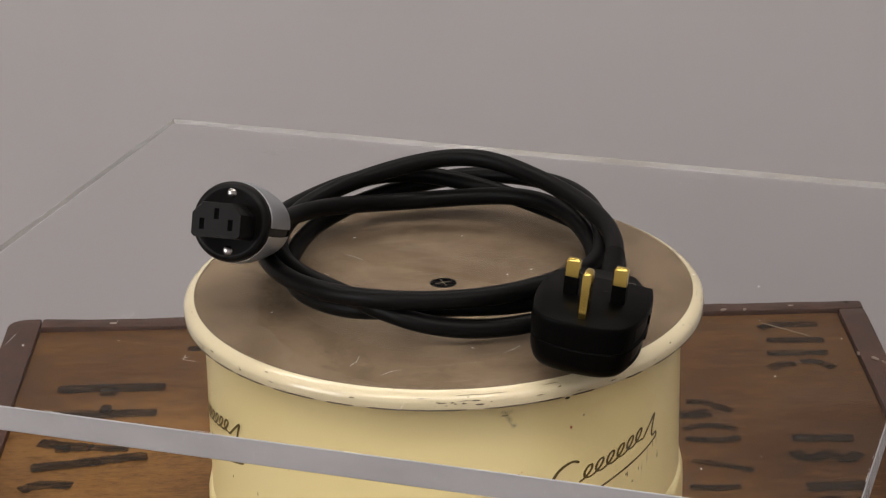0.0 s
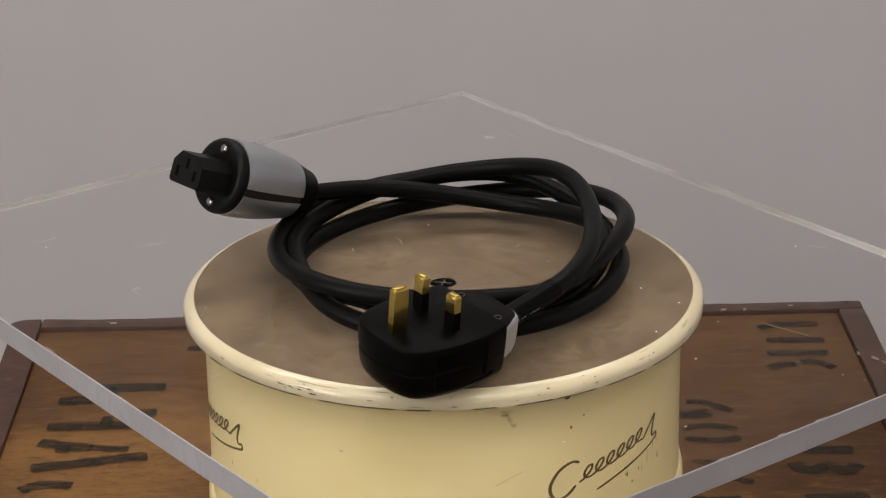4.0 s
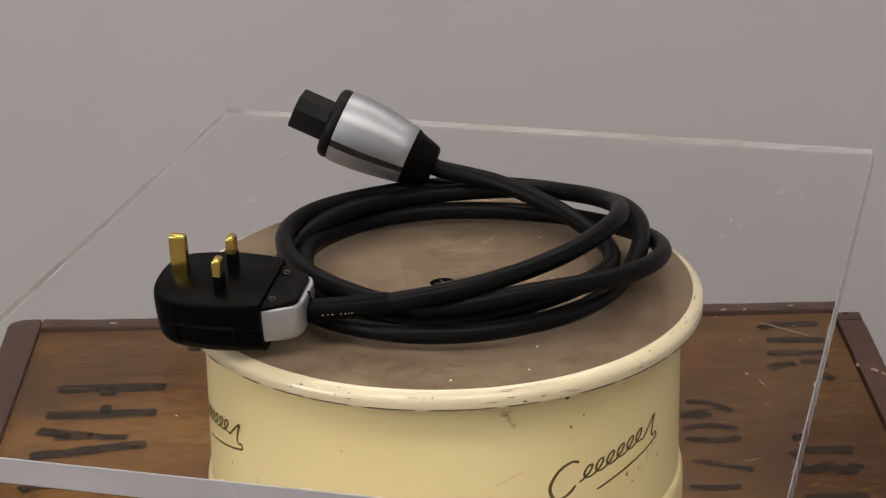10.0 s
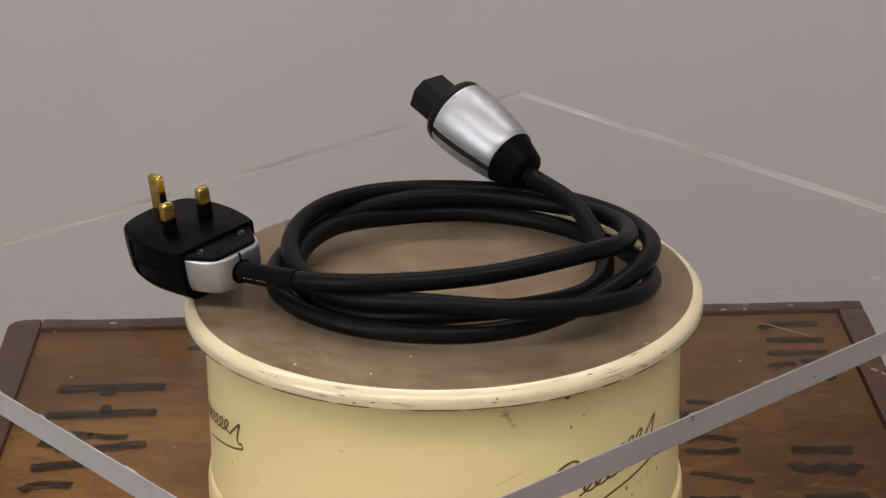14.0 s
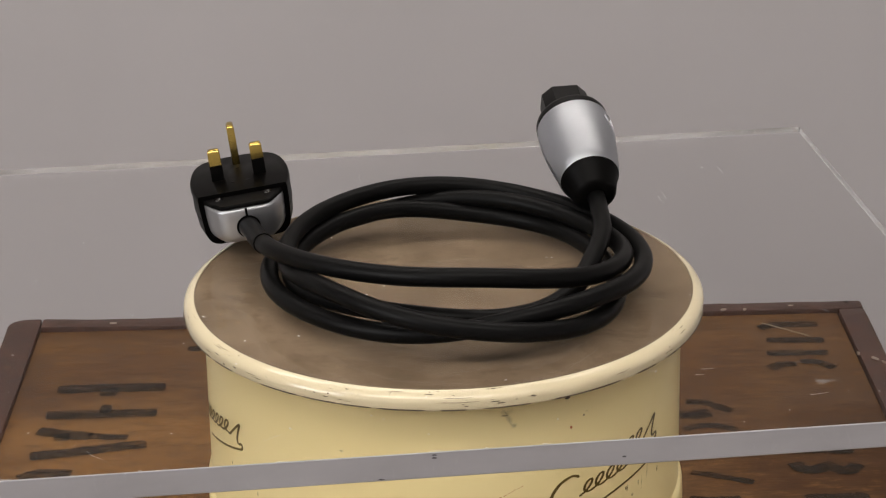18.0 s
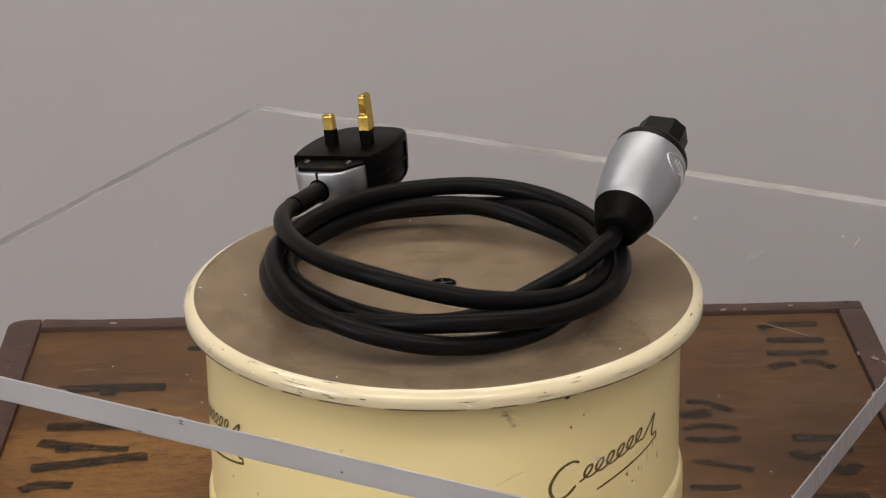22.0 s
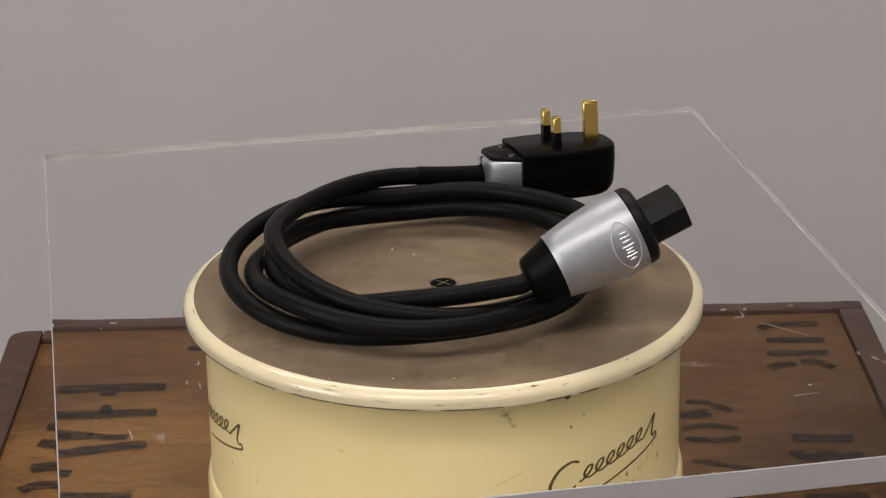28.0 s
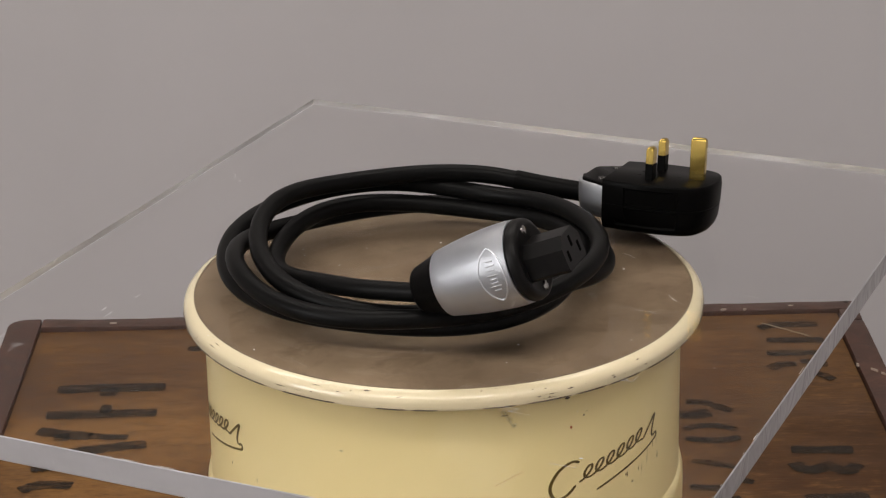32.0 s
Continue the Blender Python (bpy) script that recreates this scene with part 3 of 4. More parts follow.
    for deg, z, w, hgt, mat in ((-61.7, -0.0175, 0.004, 0.0018, GRIME), (-60.7, -0.033, 0.0018, 0.0022, RUST), (-57.3, -0.0285, 0.0014, 0.0012, GRIME), (-56.4, -0.0268, 0.0008, 0.0008, GRIME), (-44, -0.069, 0.0008, 0.002, GRIME), (-150, -0.0705, 0.0010, 0.0022, GRIME)):
        spot(deg, z, w, hgt, mat, "enamel_chip" if mat is GRIME else "rust_spot")
    for deg, z, w, hgt in ((-76.8, -0.0205, 0.0060, 0.0014), (-43.5, -0.0695, 0.0022, 0.0055), (-39.2, -0.0700, 0.0012, 0.0050), (-33.0, -0.062, 0.0010, 0.007), (-30.5, -0.070, 0.0016, 0.006), (-41.5, -0.0745, 0.0030, 0.0025), (-100, -0.0640, 0.0010, 0.0020), (-113.5, -0.0402, 0.0040, 0.0012), (-128, -0.050, 0.0014, 0.0008), (-139, -0.071, 0.0012, 0.0040)):
        spot(deg, z, w, hgt, STAIN, "brown_stain")
    for deg, z, w, hgt, lean in ((-76.3, -0.0188, 0.0125, 0.0036, 0), (-75.6, -0.0228, 0.0060, 0.0105, -0.3), (-74.6, -0.0262, 0.0060, 0.0042, 0), (-35.5, -0.066, 0.0018, 0.016, 0.1), (-37.8, -0.071, 0.0014, 0.012, 0), (-31.2, -0.060, 0.0022, 0.014, 0)):
        spot(deg, z, w, hgt, SMUDGE, "grey_brown_smudge", lean)
    for i in range(9):
        u = i / 8
        spot(-78.5 + 5.5 * u + rng.uniform(-0.2, 0.2), -0.0556 + 0.005 * u + rng.uniform(-0.0004, 0.0004), 0.0012, 0.0005, RUST, "rust_spot")
    return tin


# ---------- turning platter ----------
def build_platter():
    pl = thing("turntable_platter", pose(0, 0, 0), "chipped cream enamelled turntable platter with worn grey-brown mat", "turntable")
    zf, rf, ro = -0.0028, 0.1253, 0.1309
    part("mat", lathe([(0.0068, zf), (rf - 0.0006, zf), (rf - 0.0002, zf - 0.0003), (rf - 0.0001, zf - 0.002)], 160), FELT, pl, "worn grey-brown felt mat")
    prof = [(rf - 0.0002, zf - 0.0026), (rf, zf - 0.0008), (rf + 0.0002, zf - 0.0003)]
    r, z = rf + 0.0004, zf - 0.0002
    # sloping shoulder, rounded shoulder edge, upright skirt: (length, facing at its start, at its end, steps)
    for run, e0, e1, n in ((0.0047, 78, 45, 5), (0.0033, 45, 0, 5), (0.0026, 0, 0, 2)):
        for i in range(n):
            prof.append((r, z))
            e = radians(e0 + (e1 - e0) * (i + 0.5) / n)
            r, z = r + run / n * math.sin(e), z - run / n * math.cos(e)
    prof.append((r, z))
    ro = r
    prof += [(ro - 0.0002, zf - 0.0084), (ro - 0.0008, zf - 0.0088), (ro - 0.0075, zf - 0.0088), (0.05, zf - 0.0080)]
    part("rim", lathe(prof, 200), RIM_ENAMEL, pl, "chipped cream enamelled rolled rim")
    # thin brown ring along the joint of mat and rim
    part("mat_gap", lathe([(rf - 0.0002, zf + 0.00004), (rf + 0.0001, zf + 0.00008), (rf + 0.0003, zf - 0.0002)], 160), GAP_BROWN, pl, "brown gap between the mat and the rim")
    part("spindle_cap", lathe([(0.0, zf + 0.0002), (0.0060, zf + 0.0002), (0.0068, zf - 0.0002), (0.0068, zf - 0.003)], 40), SLOT_BLACK, pl, "black round centre cap")
    for a in (20, 110):
        bm = box(-0.0045, 0.0045, -0.00013, 0.00013, zf + 0.0002, zf + 0.0005)
        part("cross_line", bm, CHALK, pl, "pale crossed line", smooth=False, m=pose(0, 0, 0, 0, 0, a))
    rng = random.Random(21)
    for k in range(120):                                  # chips and scrapes along the rim
        a, w = rng.choice((12, 44, 75, 118, 160, 205, 233, 270, 301, 338)) + rng.gauss(0, 9), rng.choice((0.0008, 0.0012, 0.0018, 0.0025, 0.004, 0.007)) * rng.uniform(0.6, 1.2)
        u = rng.choice((0.15, 0.3, 0.45, 0.72, 0.8, 0.9, 0.95)) + rng.uniform(-0.06, 0.06)
        k0 = 3 + u * 11
        i0 = int(k0)
        (r0, z0), (r1, z1) = prof[i0], prof[i0 + 1]
        tall = min(rng.uniform(0.0003, 0.0012), w * 0.7) * (0.5 if w > 0.006 else 1)
        e = Vector((r1 - r0, z1 - z0)).normalized()
        out = Vector((-e.y, e.x)) * 0.00012
        f = k0 - i0
        c = Vector((r0 + (r1 - r0) * f, z0 + (z1 - z0) * f)) + out
        bm = bmesh.new()
        n = 6
        rows = ([], [])
        for i in range(n + 1):
            t = radians(a) + (i / n - 0.5) * w / ro
            h = tall / 2 * math.sin(math.pi * min(max(i / n, 0.06), 0.94)) * rng.uniform(0.3, 1.0)
            for row, q in zip(rows, (c - e * h, c + e * h)):
                row.append(bm.verts.new((q.x * math.cos(t), q.x * math.sin(t), q.y)))
        for i in range(n):
            bm.faces.new((rows[0][i], rows[1][i], rows[1][i + 1], rows[0][i + 1]))
        part("enamel_chip", bm, GRIME, pl, smooth=False)
    for k in range(5):                                    # long thin scratches round the roll
        a, w, n = rng.uniform(0, 360), rng.uniform(2, 11), 8
        i0 = rng.choice((5, 6, 7, 8, 9, 10, 11, 12))
        f = rng.uniform(0.1, 0.9)
        (r0, z0), (r1, z1) = prof[i0], prof[i0 + 1]
        r, z = r0 + (r1 - r0) * f + 0.00004, z0 + (z1 - z0) * f
        pts = [(r * math.cos(radians(a + w * i / n)), r * math.sin(radians(a + w * i / n)), z + 0.0001 * math.sin(i)) for i in range(n + 1)]
        part("rim_scratch", sweep(pts, lambda i: 0.00012 if 0 < i < 8 else 0.00004, 5), GRIME if k % 3 else GAP_BROWN, pl)
    for k in range(34):                                   # dark broken seam line under the roll
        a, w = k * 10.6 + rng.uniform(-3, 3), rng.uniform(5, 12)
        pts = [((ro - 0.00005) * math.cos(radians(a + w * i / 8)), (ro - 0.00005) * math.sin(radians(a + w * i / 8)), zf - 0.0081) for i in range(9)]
        part("rim_seam", sweep(pts, lambda i: 0.00036 if 0 < i < 8 else 0.00008, 6), GRIME, pl, "dark broken seam under the roll")
    for k in range(9):                                    # dark specks on the mat
        a, r, w = rng.uniform(0, 6.28), rng.uniform(0.03, rf - 0.01), rng.uniform(0.0006, 0.0018)
        bm = bmesh.new()
        bm.faces.new([bm.verts.new((r * math.cos(a) + w * math.cos(q) * rng.uniform(0.4, 1), r * math.sin(a) + w * math.sin(q) * rng.uniform(0.3, 0.8), zf + 0.00025)) for q in (j * math.pi / 4 for j in range(8))])
        part("mat_speck", bm, GRIME, pl, smooth=False)
    return pl


# ---------- clear sheet ----------
SHEET_TOP, SHEET_LOW = 0.0095, -0.0027


def build_sheet():
    sheet = thing("acrylic_sheet", pose(0, 0, SHEET_LOW), "clear rectangular acrylic sheet with scraped edges, lying on the platter", "plastic sheet")
    w, d, t = 0.468, 0.383, SHEET_TOP - SHEET_LOW
    m = pose(0, 0, 0, 0, 0, -18.7)
    corners = ((0.1610, -0.2641), (0.2862, 0.1098), (-0.1635, 0.2622), (-0.2885, -0.1132))   # not quite square
    turn = pose(0, 0, 0, 0, 0, 18.7)
    bm = prism([[turn @ Vector((x, y, z)) for x, y in corners] for z in (0, t)])
    bmesh.ops.bevel(bm, geom=bm.edges[:], offset=0.0003, segments=1, affect="EDGES")
    bm.normal_update()
    for f in bm.faces:
        f.material_index = 0 if abs(f.normal.z) > 0.9 else 1 if abs(f.normal.z) < 0.1 else 2
    ob = part("slab", bm, [ACRYLIC, ACRYLIC_EDGE, ARRIS], sheet, smooth=False, m=m)
    ob.visible_shadow = False
    # film over each edge, coloured like the wall a clear edge would show
    for (ax, ay), (bx, by) in zip(corners, corners[1:] + corners[:1]):
        run = Vector((bx - ax, by - ay, 0)).normalized()
        out = Vector((run.y, -run.x, 0)) * 0.00016
        p, q = Vector((ax, ay, 0)) + run * 0.0005 + out, Vector((bx, by, 0)) - run * 0.0005 + out
        lo, hi = Vector((0, 0, 0.0005)), Vector((0, 0, t - 0.0005))
        bm = bmesh.new()
        bm.faces.new([bm.verts.new(turn @ v) for v in (p + lo, q + lo, q + hi, p + hi)])
        part("edge_face", bm, EDGE_WALL_TONE, sheet, "lavender-grey film painted as the wall seen through the edge", smooth=False, m=m)
    (ax, ay), (bx, by) = corners[1:3]
    run = Vector((bx - ax, by - ay, 0)).normalized()
    out = Vector((run.y, -run.x, 0)) * 0.00024
    for u, z, wd, ht in ((0.442, 0.0109, 0.0024, 0.0009), (0.442, 0.0096, 0.0026, 0.0011), (0.394, 0.0010, 0.0034, 0.0008), (0.614, 0.0042, 0.0020, 0.0010)):   # dark specks on one edge
        c = Vector((ax, ay, 0)).lerp(Vector((bx, by, 0)), u) + out + Vector((0, 0, z))
        bm = bmesh.new()
        bm.faces.new([bm.verts.new(turn @ (c + run * wd / 2 * math.cos(q) * f + Vector((0, 0, ht / 2 * math.sin(q) * f)))) for q, f in ((j * math.pi / 5, (1, 0.7, 0.9)[j % 3]) for j in range(10))])
        part("edge_speck", bm, EDGE_DIRT, sheet, "dark speck on the edge", smooth=False, m=m)
    rng = random.Random(3)
    bm = bmesh.new()
    for k in range(80):                                      # scratches and dust
        c = Vector((rng.uniform(-w / 2, w / 2), rng.uniform(-d / 2, d / 2), t + 0.0001))
        ln, wd, a = rng.choice((0.0006, 0.0008, 0.001, 0.0013, 0.0016, 0.0008, 0.001, 0.0011, 0.005, 0.012)), rng.uniform(0.00010, 0.00018), rng.uniform(0, math.pi)
        if ln < 0.003:
            wd = ln * 0.5
        dx = Vector((math.cos(a), math.sin(a), 0))
        sx = Vector((-dx.y, dx.x, 0))
        bend = rng.uniform(-0.15, 0.15) * ln
        pts = [c - dx * ln / 2, c + sx * bend, c + dx * ln / 2]
        q = [[bm.verts.new(p + sx * wd / 2 * f), bm.verts.new(p - sx * wd / 2 * f)] for p, f in zip(pts, (0.3, 1, 0.3))]
        for e, f in zip(q, q[1:]):
            bm.faces.new((e[0], e[1], f[1], f[0]))
    for cx, cy, rx, ry, a in ((-0.0982, 0.1933, 0.0085, 0.0045, 164),):
        sm = bmesh.new()
        body = sm.verts.layers.float_color.new("body")
        mid = sm.verts.new(turn @ Vector((cx, cy, t + 0.0001)))
        mid[body] = (1, 1, 1, 1)
        ring = []
        for k in range(20):
            q = math.pi * k / 10
            u = Vector((rx * math.cos(q), ry * math.sin(q), 0)) * (0.75 + 0.25 * math.sin(3 * q + cx * 50))
            v = sm.verts.new(turn @ (Vector((cx, cy, t + 0.0001)) + Matrix.Rotation(radians(a), 3, "Z") @ u))
            v[body] = (0, 0, 0, 1)
            ring.append(v)
        for k in range(20):
            sm.faces.new((mid, ring[k], ring[(k + 1) % 20]))
        part("smear", sm, SMEAR, sheet, "dried whitish smear", smooth=False, m=m)
    dust = part("surface_dust", bm, SCRATCH_AND_GLINT, sheet, "fine white dust and scuffs", smooth=False, m=m)
    dust["kind"] = "stuff"

    def scored(bm, points, wd):
        pts = [turn @ Vector((x, y, t + 0.00012)) for x, y in points]
        for p, r in zip(pts, pts[1:]):
            s = Vector((p.y - r.y, r.x - p.x, 0)).normalized() * wd / 2
            bm.faces.new([bm.verts.new(k) for k in (p - s, p + s, r + s * 0.5, r - s * 0.5)])

    for line, wd in ((((-0.1510, -0.0411), (-0.1532, -0.0488), (-0.1557, -0.0438), (-0.1588, -0.0540)), 0.00022), (((-0.1208, -0.0924), (-0.1214, -0.0978), (-0.1154, -0.1001)), 0.0003),
                     (((-0.1187, -0.0945), (-0.1229, -0.0970)), 0.0003), (((-0.2047, -0.0645), (-0.2078, -0.0762)), 0.00028), (((-0.1991, -0.0770), (-0.1991, -0.0784)), 0.0012),
                     (((-0.0356, 0.1507), (-0.0373, 0.1494), (-0.0332, 0.1479)), 0.0003), (((-0.0507, 0.1611), (-0.0549, 0.1627)), 0.0003), (((-0.0561, 0.1571), (-0.0618, 0.1591)), 0.0003), (((-0.0846, 0.2025), (-0.0931, 0.2042)), 0.0003)):
        bm = bmesh.new()
        scored(bm, line, wd)
        part("scratch", bm, SCRATCH_AND_GLINT, sheet, "white scratch", smooth=False, m=m)
    bm = bmesh.new()
    for (ax, ay), (bx, by) in zip(corners, corners[1:] + corners[:1]):      # glints painted as short white strokes along the upper arris
        for k in range(9):
            u, ln = rng.uniform(0.02, 0.96), rng.choice((0.001, 0.002, 0.004, 0.008)) * rng.uniform(0.6, 1.3)
            d = Vector((bx - ax, by - ay)).normalized()
            p = Vector((ax, ay)).lerp(Vector((bx, by)), u) + Vector((-d.y, d.x)) * rng.uniform(0.0006, 0.0009)
            r = p + d * ln
            scored(bm, ((p.x, p.y), (r.x, r.y)), rng.uniform(0.0002, 0.0004))
    glints = part("edge_glint", bm, SCRATCH_AND_GLINT, sheet, "small white strokes painted as glints along the arris", smooth=False, m=m)
    glints["kind"] = "stuff"
    return sheet


# ---------- mains lead ----------
CABLE_R = 0.0047


def cable_path():
    first = [(-41.2, 0.0972, 0.0248), (-27, 0.0920, 0.0298), (-12, 0.0864, 0.0336), (20, 0.0765, 0.0376), (55, 0.0784, 0.0410), (80, 0.0870, 0.0426), (108, 0.0926, 0.0354), (147, 0.0909, 0.0262), (168, 0.0850, 0.0238), (202, 0.0759, 0.0244), (237, 0.0748, 0.0238), (262, 0.0802, 0.0186), (285, 0.0832, 0.0154)]
    second = [(327, 0.0869, 0.0157), (352, 0.0875, 0.0158), (382, 0.0882, 0.0163), (417, 0.0926, 0.0181), (442, 0.0982, 0.0242), (465, 0.1043, 0.0287), (490, 0.1034, 0.0255), (507, 0.1005, 0.0241), (532, 0.0922, 0.0247), (562, 0.0850, 0.0254), (597, 0.0818, 0.0284), (622, 0.0798, 0.0296), (645, 0.0772, 0.0292)]
    third = [(687, 0.0772, 0.0272), (708, 0.0792, 0.0255), (742, 0.0848, 0.0308), (777, 0.1012, 0.0290), (800, 0.1097, 0.0245), (825, 0.1066, 0.0179), (867, 0.0848, 0.0154), (888, 0.0788, 0.0154), (922, 0.0759, 0.0151), (957, 0.0710, 0.0173), (985, 0.0690, 0.0218), (1005, 0.0708, 0.0216)]
    last = [(1047, 0.0758, 0.0178), (1068, 0.0768, 0.0166), (1102, 0.0786, 0.0213), (1137, 0.0847, 0.0242), (1162, 0.0849, 0.0207), (1185, 0.0829, 0.0204), (1215, 0.0780, 0.0278), (1243, 0.0818, 0.0338)]
    return spline(first + second + third + last)


PLUG_THICK = 0.0276
PLUG_TOP = pose(0.0686, -0.1060, 0.0413, 0, 6.8, -16.35)      # the middle of the pin face, a little tilted
CONN_END, CONN_AXIS = Vector((-0.0867, 0.0015, 0.0378)), Vector((-0.234, -0.893, 0.385)).normalized()


def build_lead():
    lead = thing("mains_lead", pose(0, 0, -0.0005), "coiled black mains lead with gold-pinned plug and silver connector", "power cable")
    exit_dir = PLUG_TOP.to_3x3() @ Vector((0, 1, 0))
    p0 = PLUG_TOP @ Vector((0, 0.0398, -0.0140))
    pts = cable_path()
    pts = [p0 - exit_dir * 0.006, p0, p0 + exit_dir * 0.006] + pts[9:]
    pts += [CONN_END - CONN_AXIS * 0.004, CONN_END + CONN_AXIS * 0.004]
    # even out the joins
    for _ in range(6):
        for i in list(range(2, 12)) + list(range(len(pts) - 9, len(pts) - 2)):
            pts[i] = (pts[i - 1] + pts[i] * 2 + pts[i + 1]) / 4
    part("cable", sweep(pts, CABLE_R, 18), BLACK_RUBBER, lead, "black rubber-sheathed cable")
    part("sleeve", sweep(pts[1:9], CABLE_R + 0.0006, 20), BLACK_PLASTIC, lead, "black shrink sleeve with worn print")
    # print on the sleeve: bars, too small to read
    facing = Vector((0.96, 0.2, -0.12)).normalized()
    for k, ln in enumerate((0.0008, 0.0005, 0.0009, 0.0, 0.0007, 0.0008, 0.0006, 0.0008)):
        if ln:
            u = 0.7 + 0.26 * k
            i = 1 + int(u)
            along = (pts[i + 1] - pts[i]).normalized()
            out = (facing - along * facing.dot(along)).normalized()
            c = pts[i].lerp(pts[i + 1], u - int(u)) + out * (CABLE_R + 0.00065)
            part("print_bar", sweep([c - along * ln / 2, c + along * ln / 2], 0.00020, 6), PAPER, lead, "tiny worn white print")
    build_plug(lead)
    build_connector(lead)
    return lead


def plug_outline(k, z):
    """Outline of the plug's black body; k draws it in towards the middle, all but the straight cable end."""
    half = [(0.0, -0.0336), (0.0055, -0.0334), (0.0105, -0.0327), (0.0150, -0.0314), (0.0184, -0.0296), (0.0209, -0.0270), (0.0227, -0.0235), (0.0241, -0.0190), (0.0252, -0.0135),
            (0.0260, -0.0078), (0.0264, -0.0020), (0.0263, 0.0040), (0.0258, 0.0100), (0.0249, 0.0160), (0.0234, 0.0220)]
    pts = half + [(-x, y) for x, y in reversed(half) if x > 0]
    return [Vector((x * k, -0.005 + (y + 0.005) * (k if y < 0.02 else 1), z)) for x, y in pts]


def build_plug(lead):
    top = PLUG_THICK
    m = PLUG_TOP @ pose(0, 0, -top)
    seam = top - 0.0128
    lv = [plug_outline(k, z) for z, k in ((0.0, 0.66), (0.0007, 0.78), (0.0020, 0.86), (0.0042, 0.92), (0.0075, 0.962), (seam - 0.0004, 0.985), (seam - 0.0001, 0.975), (seam + 0.0001, 0.975), (seam + 0.0004, 0.988),
                                         (top - 0.0075, 0.998), (top - 0.0030, 1.0), (top - 0.0012, 0.995), (top - 0.0003, 0.983), (top, 0.968))]
    bm = prism(lv)
    bm.normal_update()
    # sunken finger grips on both flanks
    for z0, z1 in ((seam + 0.0003, top - 0.0040), (0.0040, seam - 0.0003)):
        for side in (-1, 1):
            grip = [f for f in bm.faces if f.normal.x * side > 0.75 and -0.0195 < f.calc_center_median().y < 0.0125 and z0 < f.calc_center_median().z < z1]
            bmesh.ops.inset_region(bm, faces=grip, thickness=0.0007, depth=-0.0011, use_even_offset=True)
    body = part("plug", bm, BLACK_GLOSS, lead, "black three-pin plug body with sunken finger grips", m=m)
    # silver cable clamp: slightly bowed flanks, rounded corners
    half = [(0.0206, 0.0222), (0.0193, 0.0266), (0.0176, 0.0312), (0.0154, 0.0354), (0.0141, 0.0372), (0.0116, 0.0385), (0.0084, 0.0396)]
    out = half + [(-x, y) for x, y in reversed(half)]
    hi, lo = top - 0.0042, top - 0.0222
    lv = [[Vector((x * k, 0.0222 + (y - 0.0222) * k, z)) for x, y in out] for z, k in ((lo, 0.86), (lo + 0.0012, 0.925), (lo + 0.0036, 0.965), (lo + 0.0076, 0.988), (hi - 0.0045, 1.0), (hi - 0.0012, 1.0), (hi - 0.0005, 0.993), (hi, 0.965))]
    part("cable_clamp", prism(lv), CLAMP_SILVER, body, "satin silver cable clamp with rounded corners")
    # black cover on the clamp, with two screws
    half = [(0.0212, 0.0222), (0.0182, 0.0287), (0.0134, 0.0364), (0.0104, 0.0376)]
    cov = half + [(-x, y) for x, y in reversed(half)]
    lv = [[Vector((x * k, 0.0222 + (y - 0.0222) * k, z)) for x, y in cov] for z, k in ((hi - 0.0002, 0.975), (hi + 0.0014, 0.97), (hi + 0.0020, 0.93))]
    part("clamp_cover", prism(lv), BLACK_PLASTIC, body, "black clamp cover")
    for s in (-1, 1):
        bm = lathe([(0, -0.0002), (0.0009, -0.0002), (0.0012, 0.0005), (0.0019, 0.0006), (0.0022, 0.0002), (0.0022, -0.0006)], 20)
        part("screw", bm, SCREW, body, "small dark screw", m=pose(s * 0.0128, 0.0255, hi + 0.0021))
    part("clamp_split", box(-0.0006, 0.0006, 0.0386, 0.0399, hi - 0.0070, hi + 0.0003, 0.0002, 1), SLOT_BLACK, body, "dark split in the clamp")
    bm = lathe([(0.0044, 0.0006), (0.0056, 0.0006), (0.0062, 0.0), (0.0062, -0.002), (0.0044, -0.002)], 32)
    part("cable_grommet", bm, SLOT_BLACK, body, "black cable entry ring", m=pose(0, 0.0396, top - 0.0140, -90, 0, 0))

    def pin(name, x, y, w, d, length, sleeve):
        bm = box(-w / 2, w / 2, -d / 2, d / 2, 0, length - 0.0013, 0.0, 1)
        tip = [f for f in bm.faces if f.normal.z > 0.9]
        r = bmesh.ops.extrude_face_region(bm, geom=tip)
        bmesh.ops.delete(bm, geom=tip, context="FACES")
        for v in r["geom"]:
            if isinstance(v, bmesh.types.BMVert):
                v.co.z += 0.0013
                v.co.x *= 1 - 0.0018 / w
                v.co.y *= 1 - 0.0018 / d
        bmesh.ops.bevel(bm, geom=bm.edges[:], offset=0.00025, segments=1, affect="EDGES")
        part(name, bm, GOLD, body, "gold-plated flat pin", m=pose(x, y, top - 0.001))
        if sleeve:
            part("pin_sleeve", box(-w / 2 - 0.00012, w / 2 + 0.00012, -d / 2 - 0.00012, d / 2 + 0.00012, 0, 0.0094, 0.0003, 1), BLACK_PLASTIC, body, "black insulating pin sleeve", m=pose(x, y, top - 0.0008))

    pin("earth_pin", 0, -0.0222, 0.0040, 0.0080, 0.0231, False)
    pin("live_pin", 0.0111, 0, 0.0064, 0.0040, 0.0181, True)
    pin("neutral_pin", -0.0111, 0, 0.0064, 0.0040, 0.0181, True)
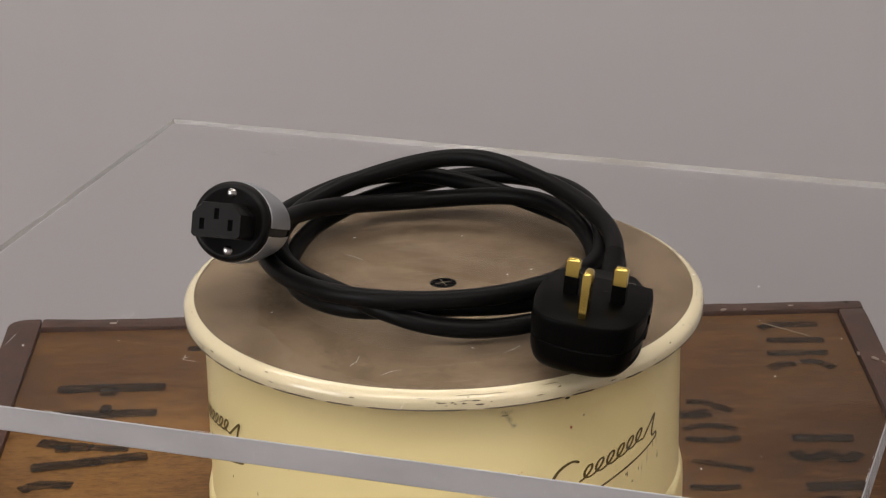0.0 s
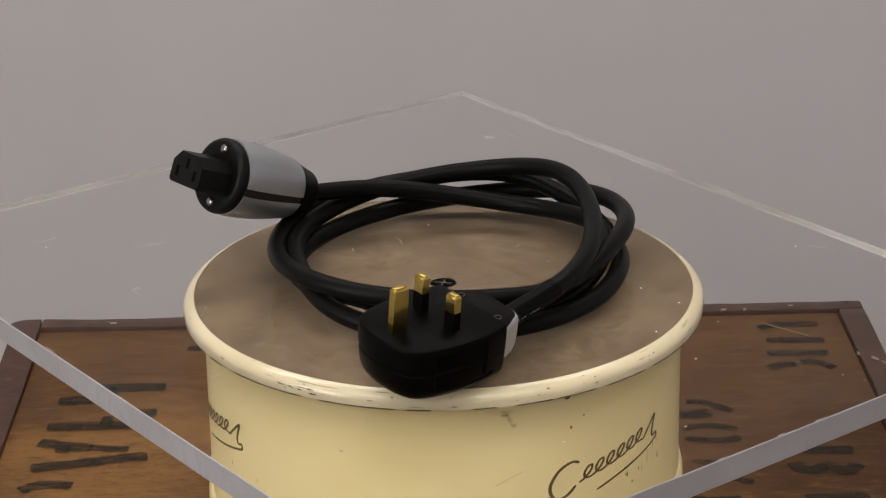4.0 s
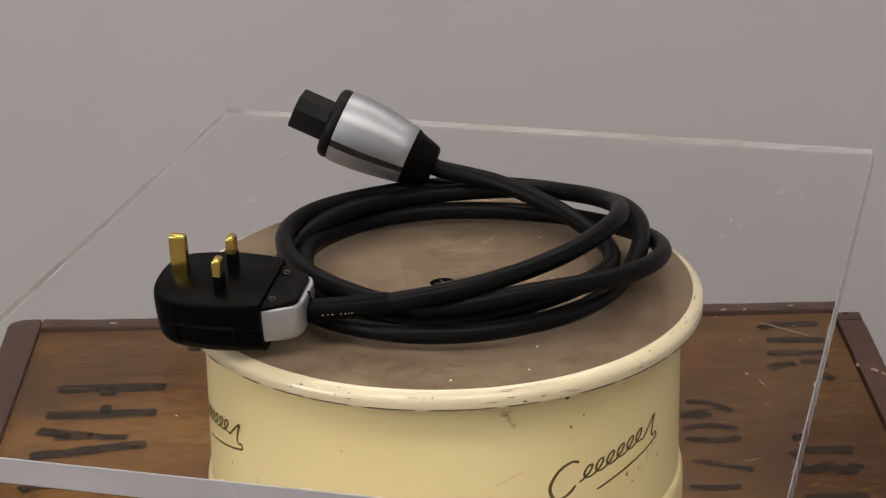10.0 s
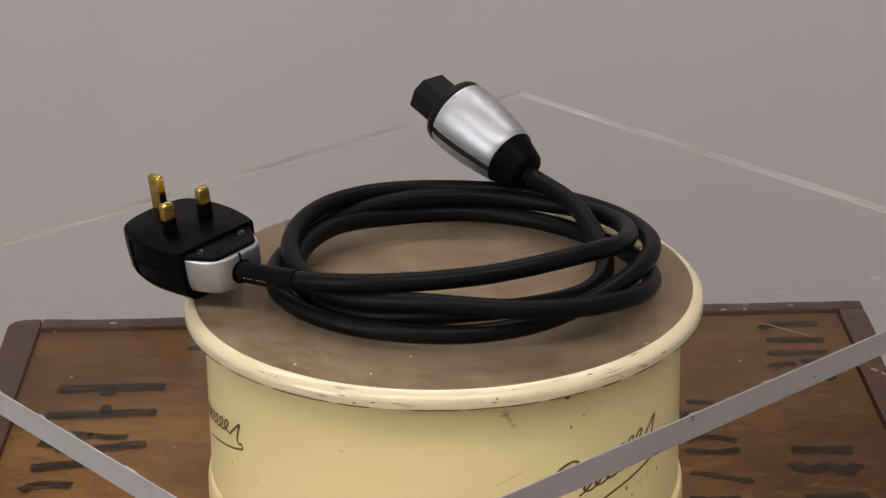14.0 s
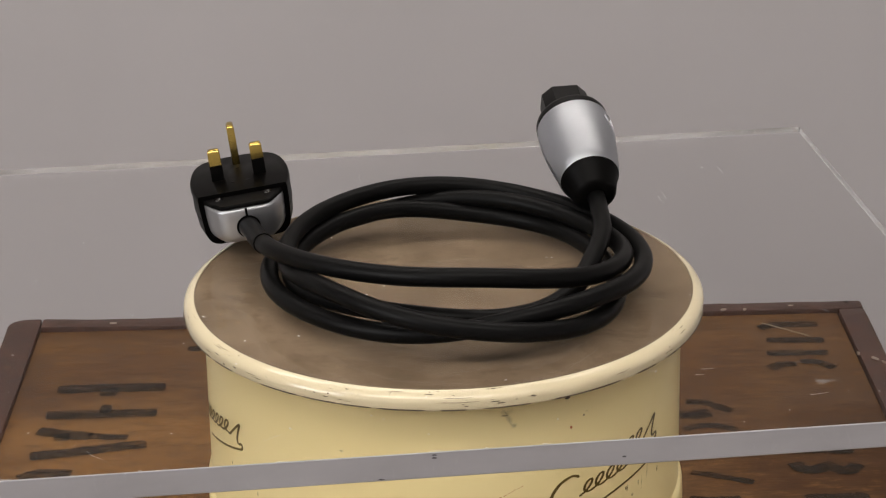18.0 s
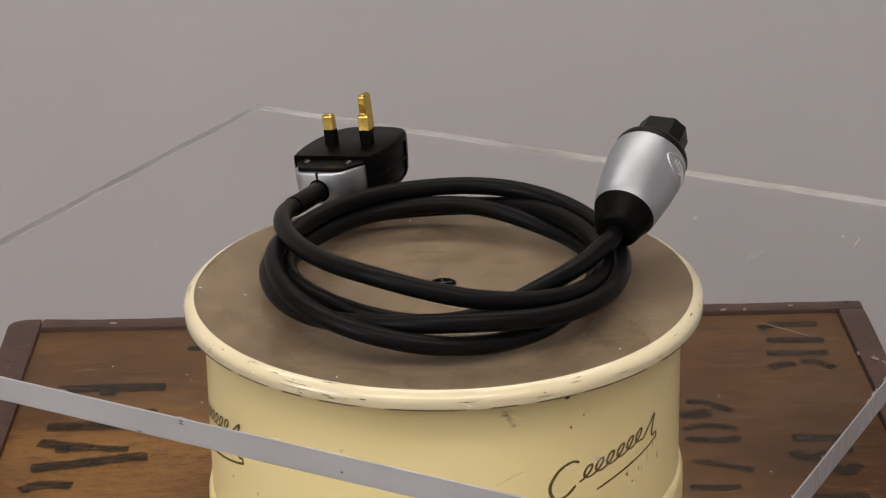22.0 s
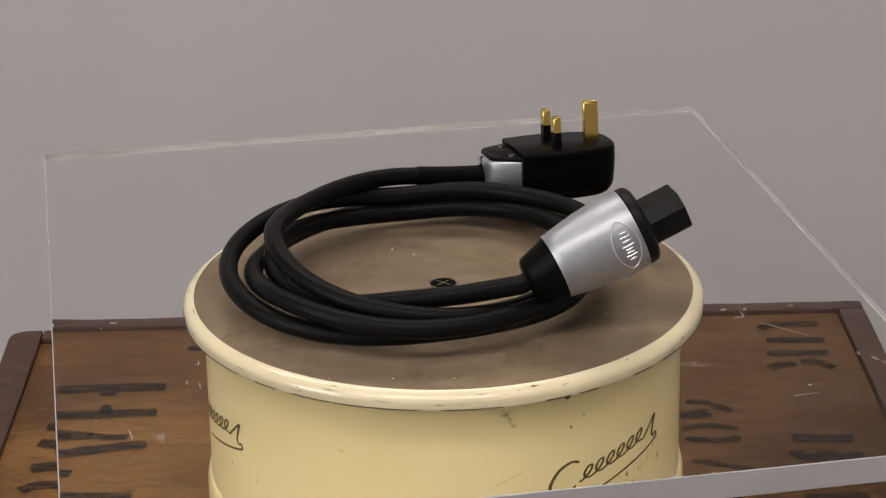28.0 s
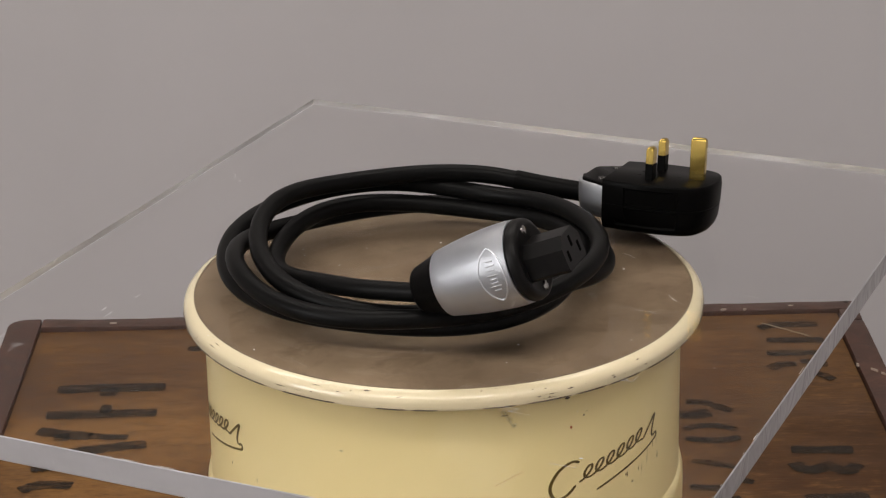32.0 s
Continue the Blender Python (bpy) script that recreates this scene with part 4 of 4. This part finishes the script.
    # small moulded marks
    for x, y in ((0.0, -0.0125), (0.004, 0.008), (-0.004, 0.008)):
        part("moulded_mark", lathe([(0, 0.0002), (0.0008, 0.0002), (0.0010, 0)], 14), BLACK_RUBBER, body, m=pose(x, y, top))
    return body


def build_connector(lead):
    z = CONN_AXIS
    x = Vector((0, 0, 1)).cross(z).normalized()          # across, level
    y = z.cross(x)                                        # up
    m = Matrix((x, y, z)).transposed().to_4x4()
    m.translation = CONN_END
    prof = [(0.0154, 0.0140), (0.0158, 0.0145), (0.0166, 0.019), (0.0176, 0.025), (0.0186, 0.032), (0.0193, 0.039), (0.0197, 0.046), (0.0197, 0.051), (0.0194, 0.0545), (0.0188, 0.0547)]
    gap = 12.0
    bm = lathe(prof, 110, (gap / 2 - 11, 349 - gap / 2))
    bmesh.ops.solidify(bm, geom=bm.faces[:], thickness=0.0012)
    shell = part("connector", bm, SILVER, lead, "satin silver split barrel of the appliance connector", m=m)
    part("inner_core", lathe([(0.0, 0.0142), (0.0146, 0.0142), (0.0182, 0.036), (0.0186, 0.0545), (0.0, 0.0545)], 48), DARK_GAP, shell, "dark core seen in the shell's slots")
    cap = [(0.0050, -0.0005), (0.0085, -0.0004), (0.0104, 0.0004), (0.0112, 0.0016), (0.0142, 0.0118), (0.0153, 0.0132), (0.0155, 0.0142), (0.0140, 0.0146)]
    part("end_cap", lathe(cap, 56), BLACK_PLASTIC, shell, "matt black tapered end cap")
    ring = [(0.0, 0.0600), (0.0150, 0.0600), (0.0158, 0.0606), (0.0172, 0.0606), (0.0186, 0.0596), (0.0193, 0.0578), (0.0193, 0.0556), (0.0186, 0.0548), (0.0, 0.0548)]
    part("front_ring", lathe(ring, 64), SOCKET_PLASTIC, shell, "glossy black front ring")
    # socket block: a flat octagon with the upper corners cut
    w, h = 0.0122, 0.0083
    oct_ = [(-w, -h + 0.0015), (-w + 0.0015, -h), (w - 0.0015, -h), (w, -h + 0.0015), (w, h - 0.0052), (w - 0.0052, h), (-w + 0.0052, h), (-w, h - 0.0052)]
    lv = [[Vector((px * k, py * k, zz)) for px, py in oct_] for zz, k in ((0.0590, 1.0), (0.0790, 1.0), (0.0797, 0.975))]
    blk = part("socket_block", prism(lv), SOCKET_PLASTIC, shell, "black three-hole socket block")
    for sx, sy in ((-0.007, -0.002), (0.007, -0.002), (0, 0.003)):
        part("contact_slot", box(-0.0013, 0.0013, -0.0027, 0.0027, 0.0780, 0.0799, 0.0003, 1), SLOT_BLACK, shell, "dark contact slot", m=pose(sx, sy, 0))
    for sy in (0.0138, -0.0138):
        bm = lathe([(0, 0.0008), (0.0012, 0.0008), (0.0021, 0.0004), (0.0024, 0.0)], 20)
        part("screw", bm, BRIGHT_SCREW, shell, "small bright steel screw", m=pose(0, sy, 0.0603))
    # raised leaf-shaped badge with plain bars
    def on_barrel(s, deg, lift):
        r = np.interp(s, [0.0145, 0.025, 0.032, 0.039, 0.046, 0.0545], [0.0158, 0.0176, 0.0186, 0.0193, 0.0197, 0.0194]) + lift
        return Vector((r * math.cos(radians(deg)), r * math.sin(radians(deg)), s))
    side = BADGE_DEG
    leaf = []
    for k in range(41):
        u = k / 40 * 2 * math.pi
        v = math.cos(u)
        half = 0.0063 * math.sin(u) * (0.55 + 0.45 * abs(math.sin(u)))
        leaf.append(on_barrel(0.0462 + half, side + 38 * v, 0.0002))
    part("badge_outline", sweep(leaf, 0.00042, 6), SILVER, shell, "raised leaf-shaped badge outline")
    for k, (deg, hgt) in enumerate(((-20, 0.0030), (-14, 0.0046), (-8, 0.0040), (-1, 0.0058), (4, 0.0036), (9, 0.0034), (14, 0.0052), (20, 0.0030))):
        bar = [on_barrel(0.0468 - hgt / 2 + hgt * q / 4, side + deg, 0.0002) for q in range(5)]
        part("badge_bar", sweep(bar, 0.00038, 6), SILVER, shell)
    return shell


BADGE_DEG = 174.0
crate = build_crate()
tin = build_tin()
platter = build_platter()
sheet = build_sheet()
lead = build_lead()


def motions():
    """The platter turns steadily and carries the sheet and the lead."""
    for ob in (platter, sheet, lead):
        at = ob.matrix_world.translation.copy()
        walk(ob, [(float(t), pose(at.x, at.y, at.z, 0, 0, SPIN * t)) for t in range(0, 33)])


motions()
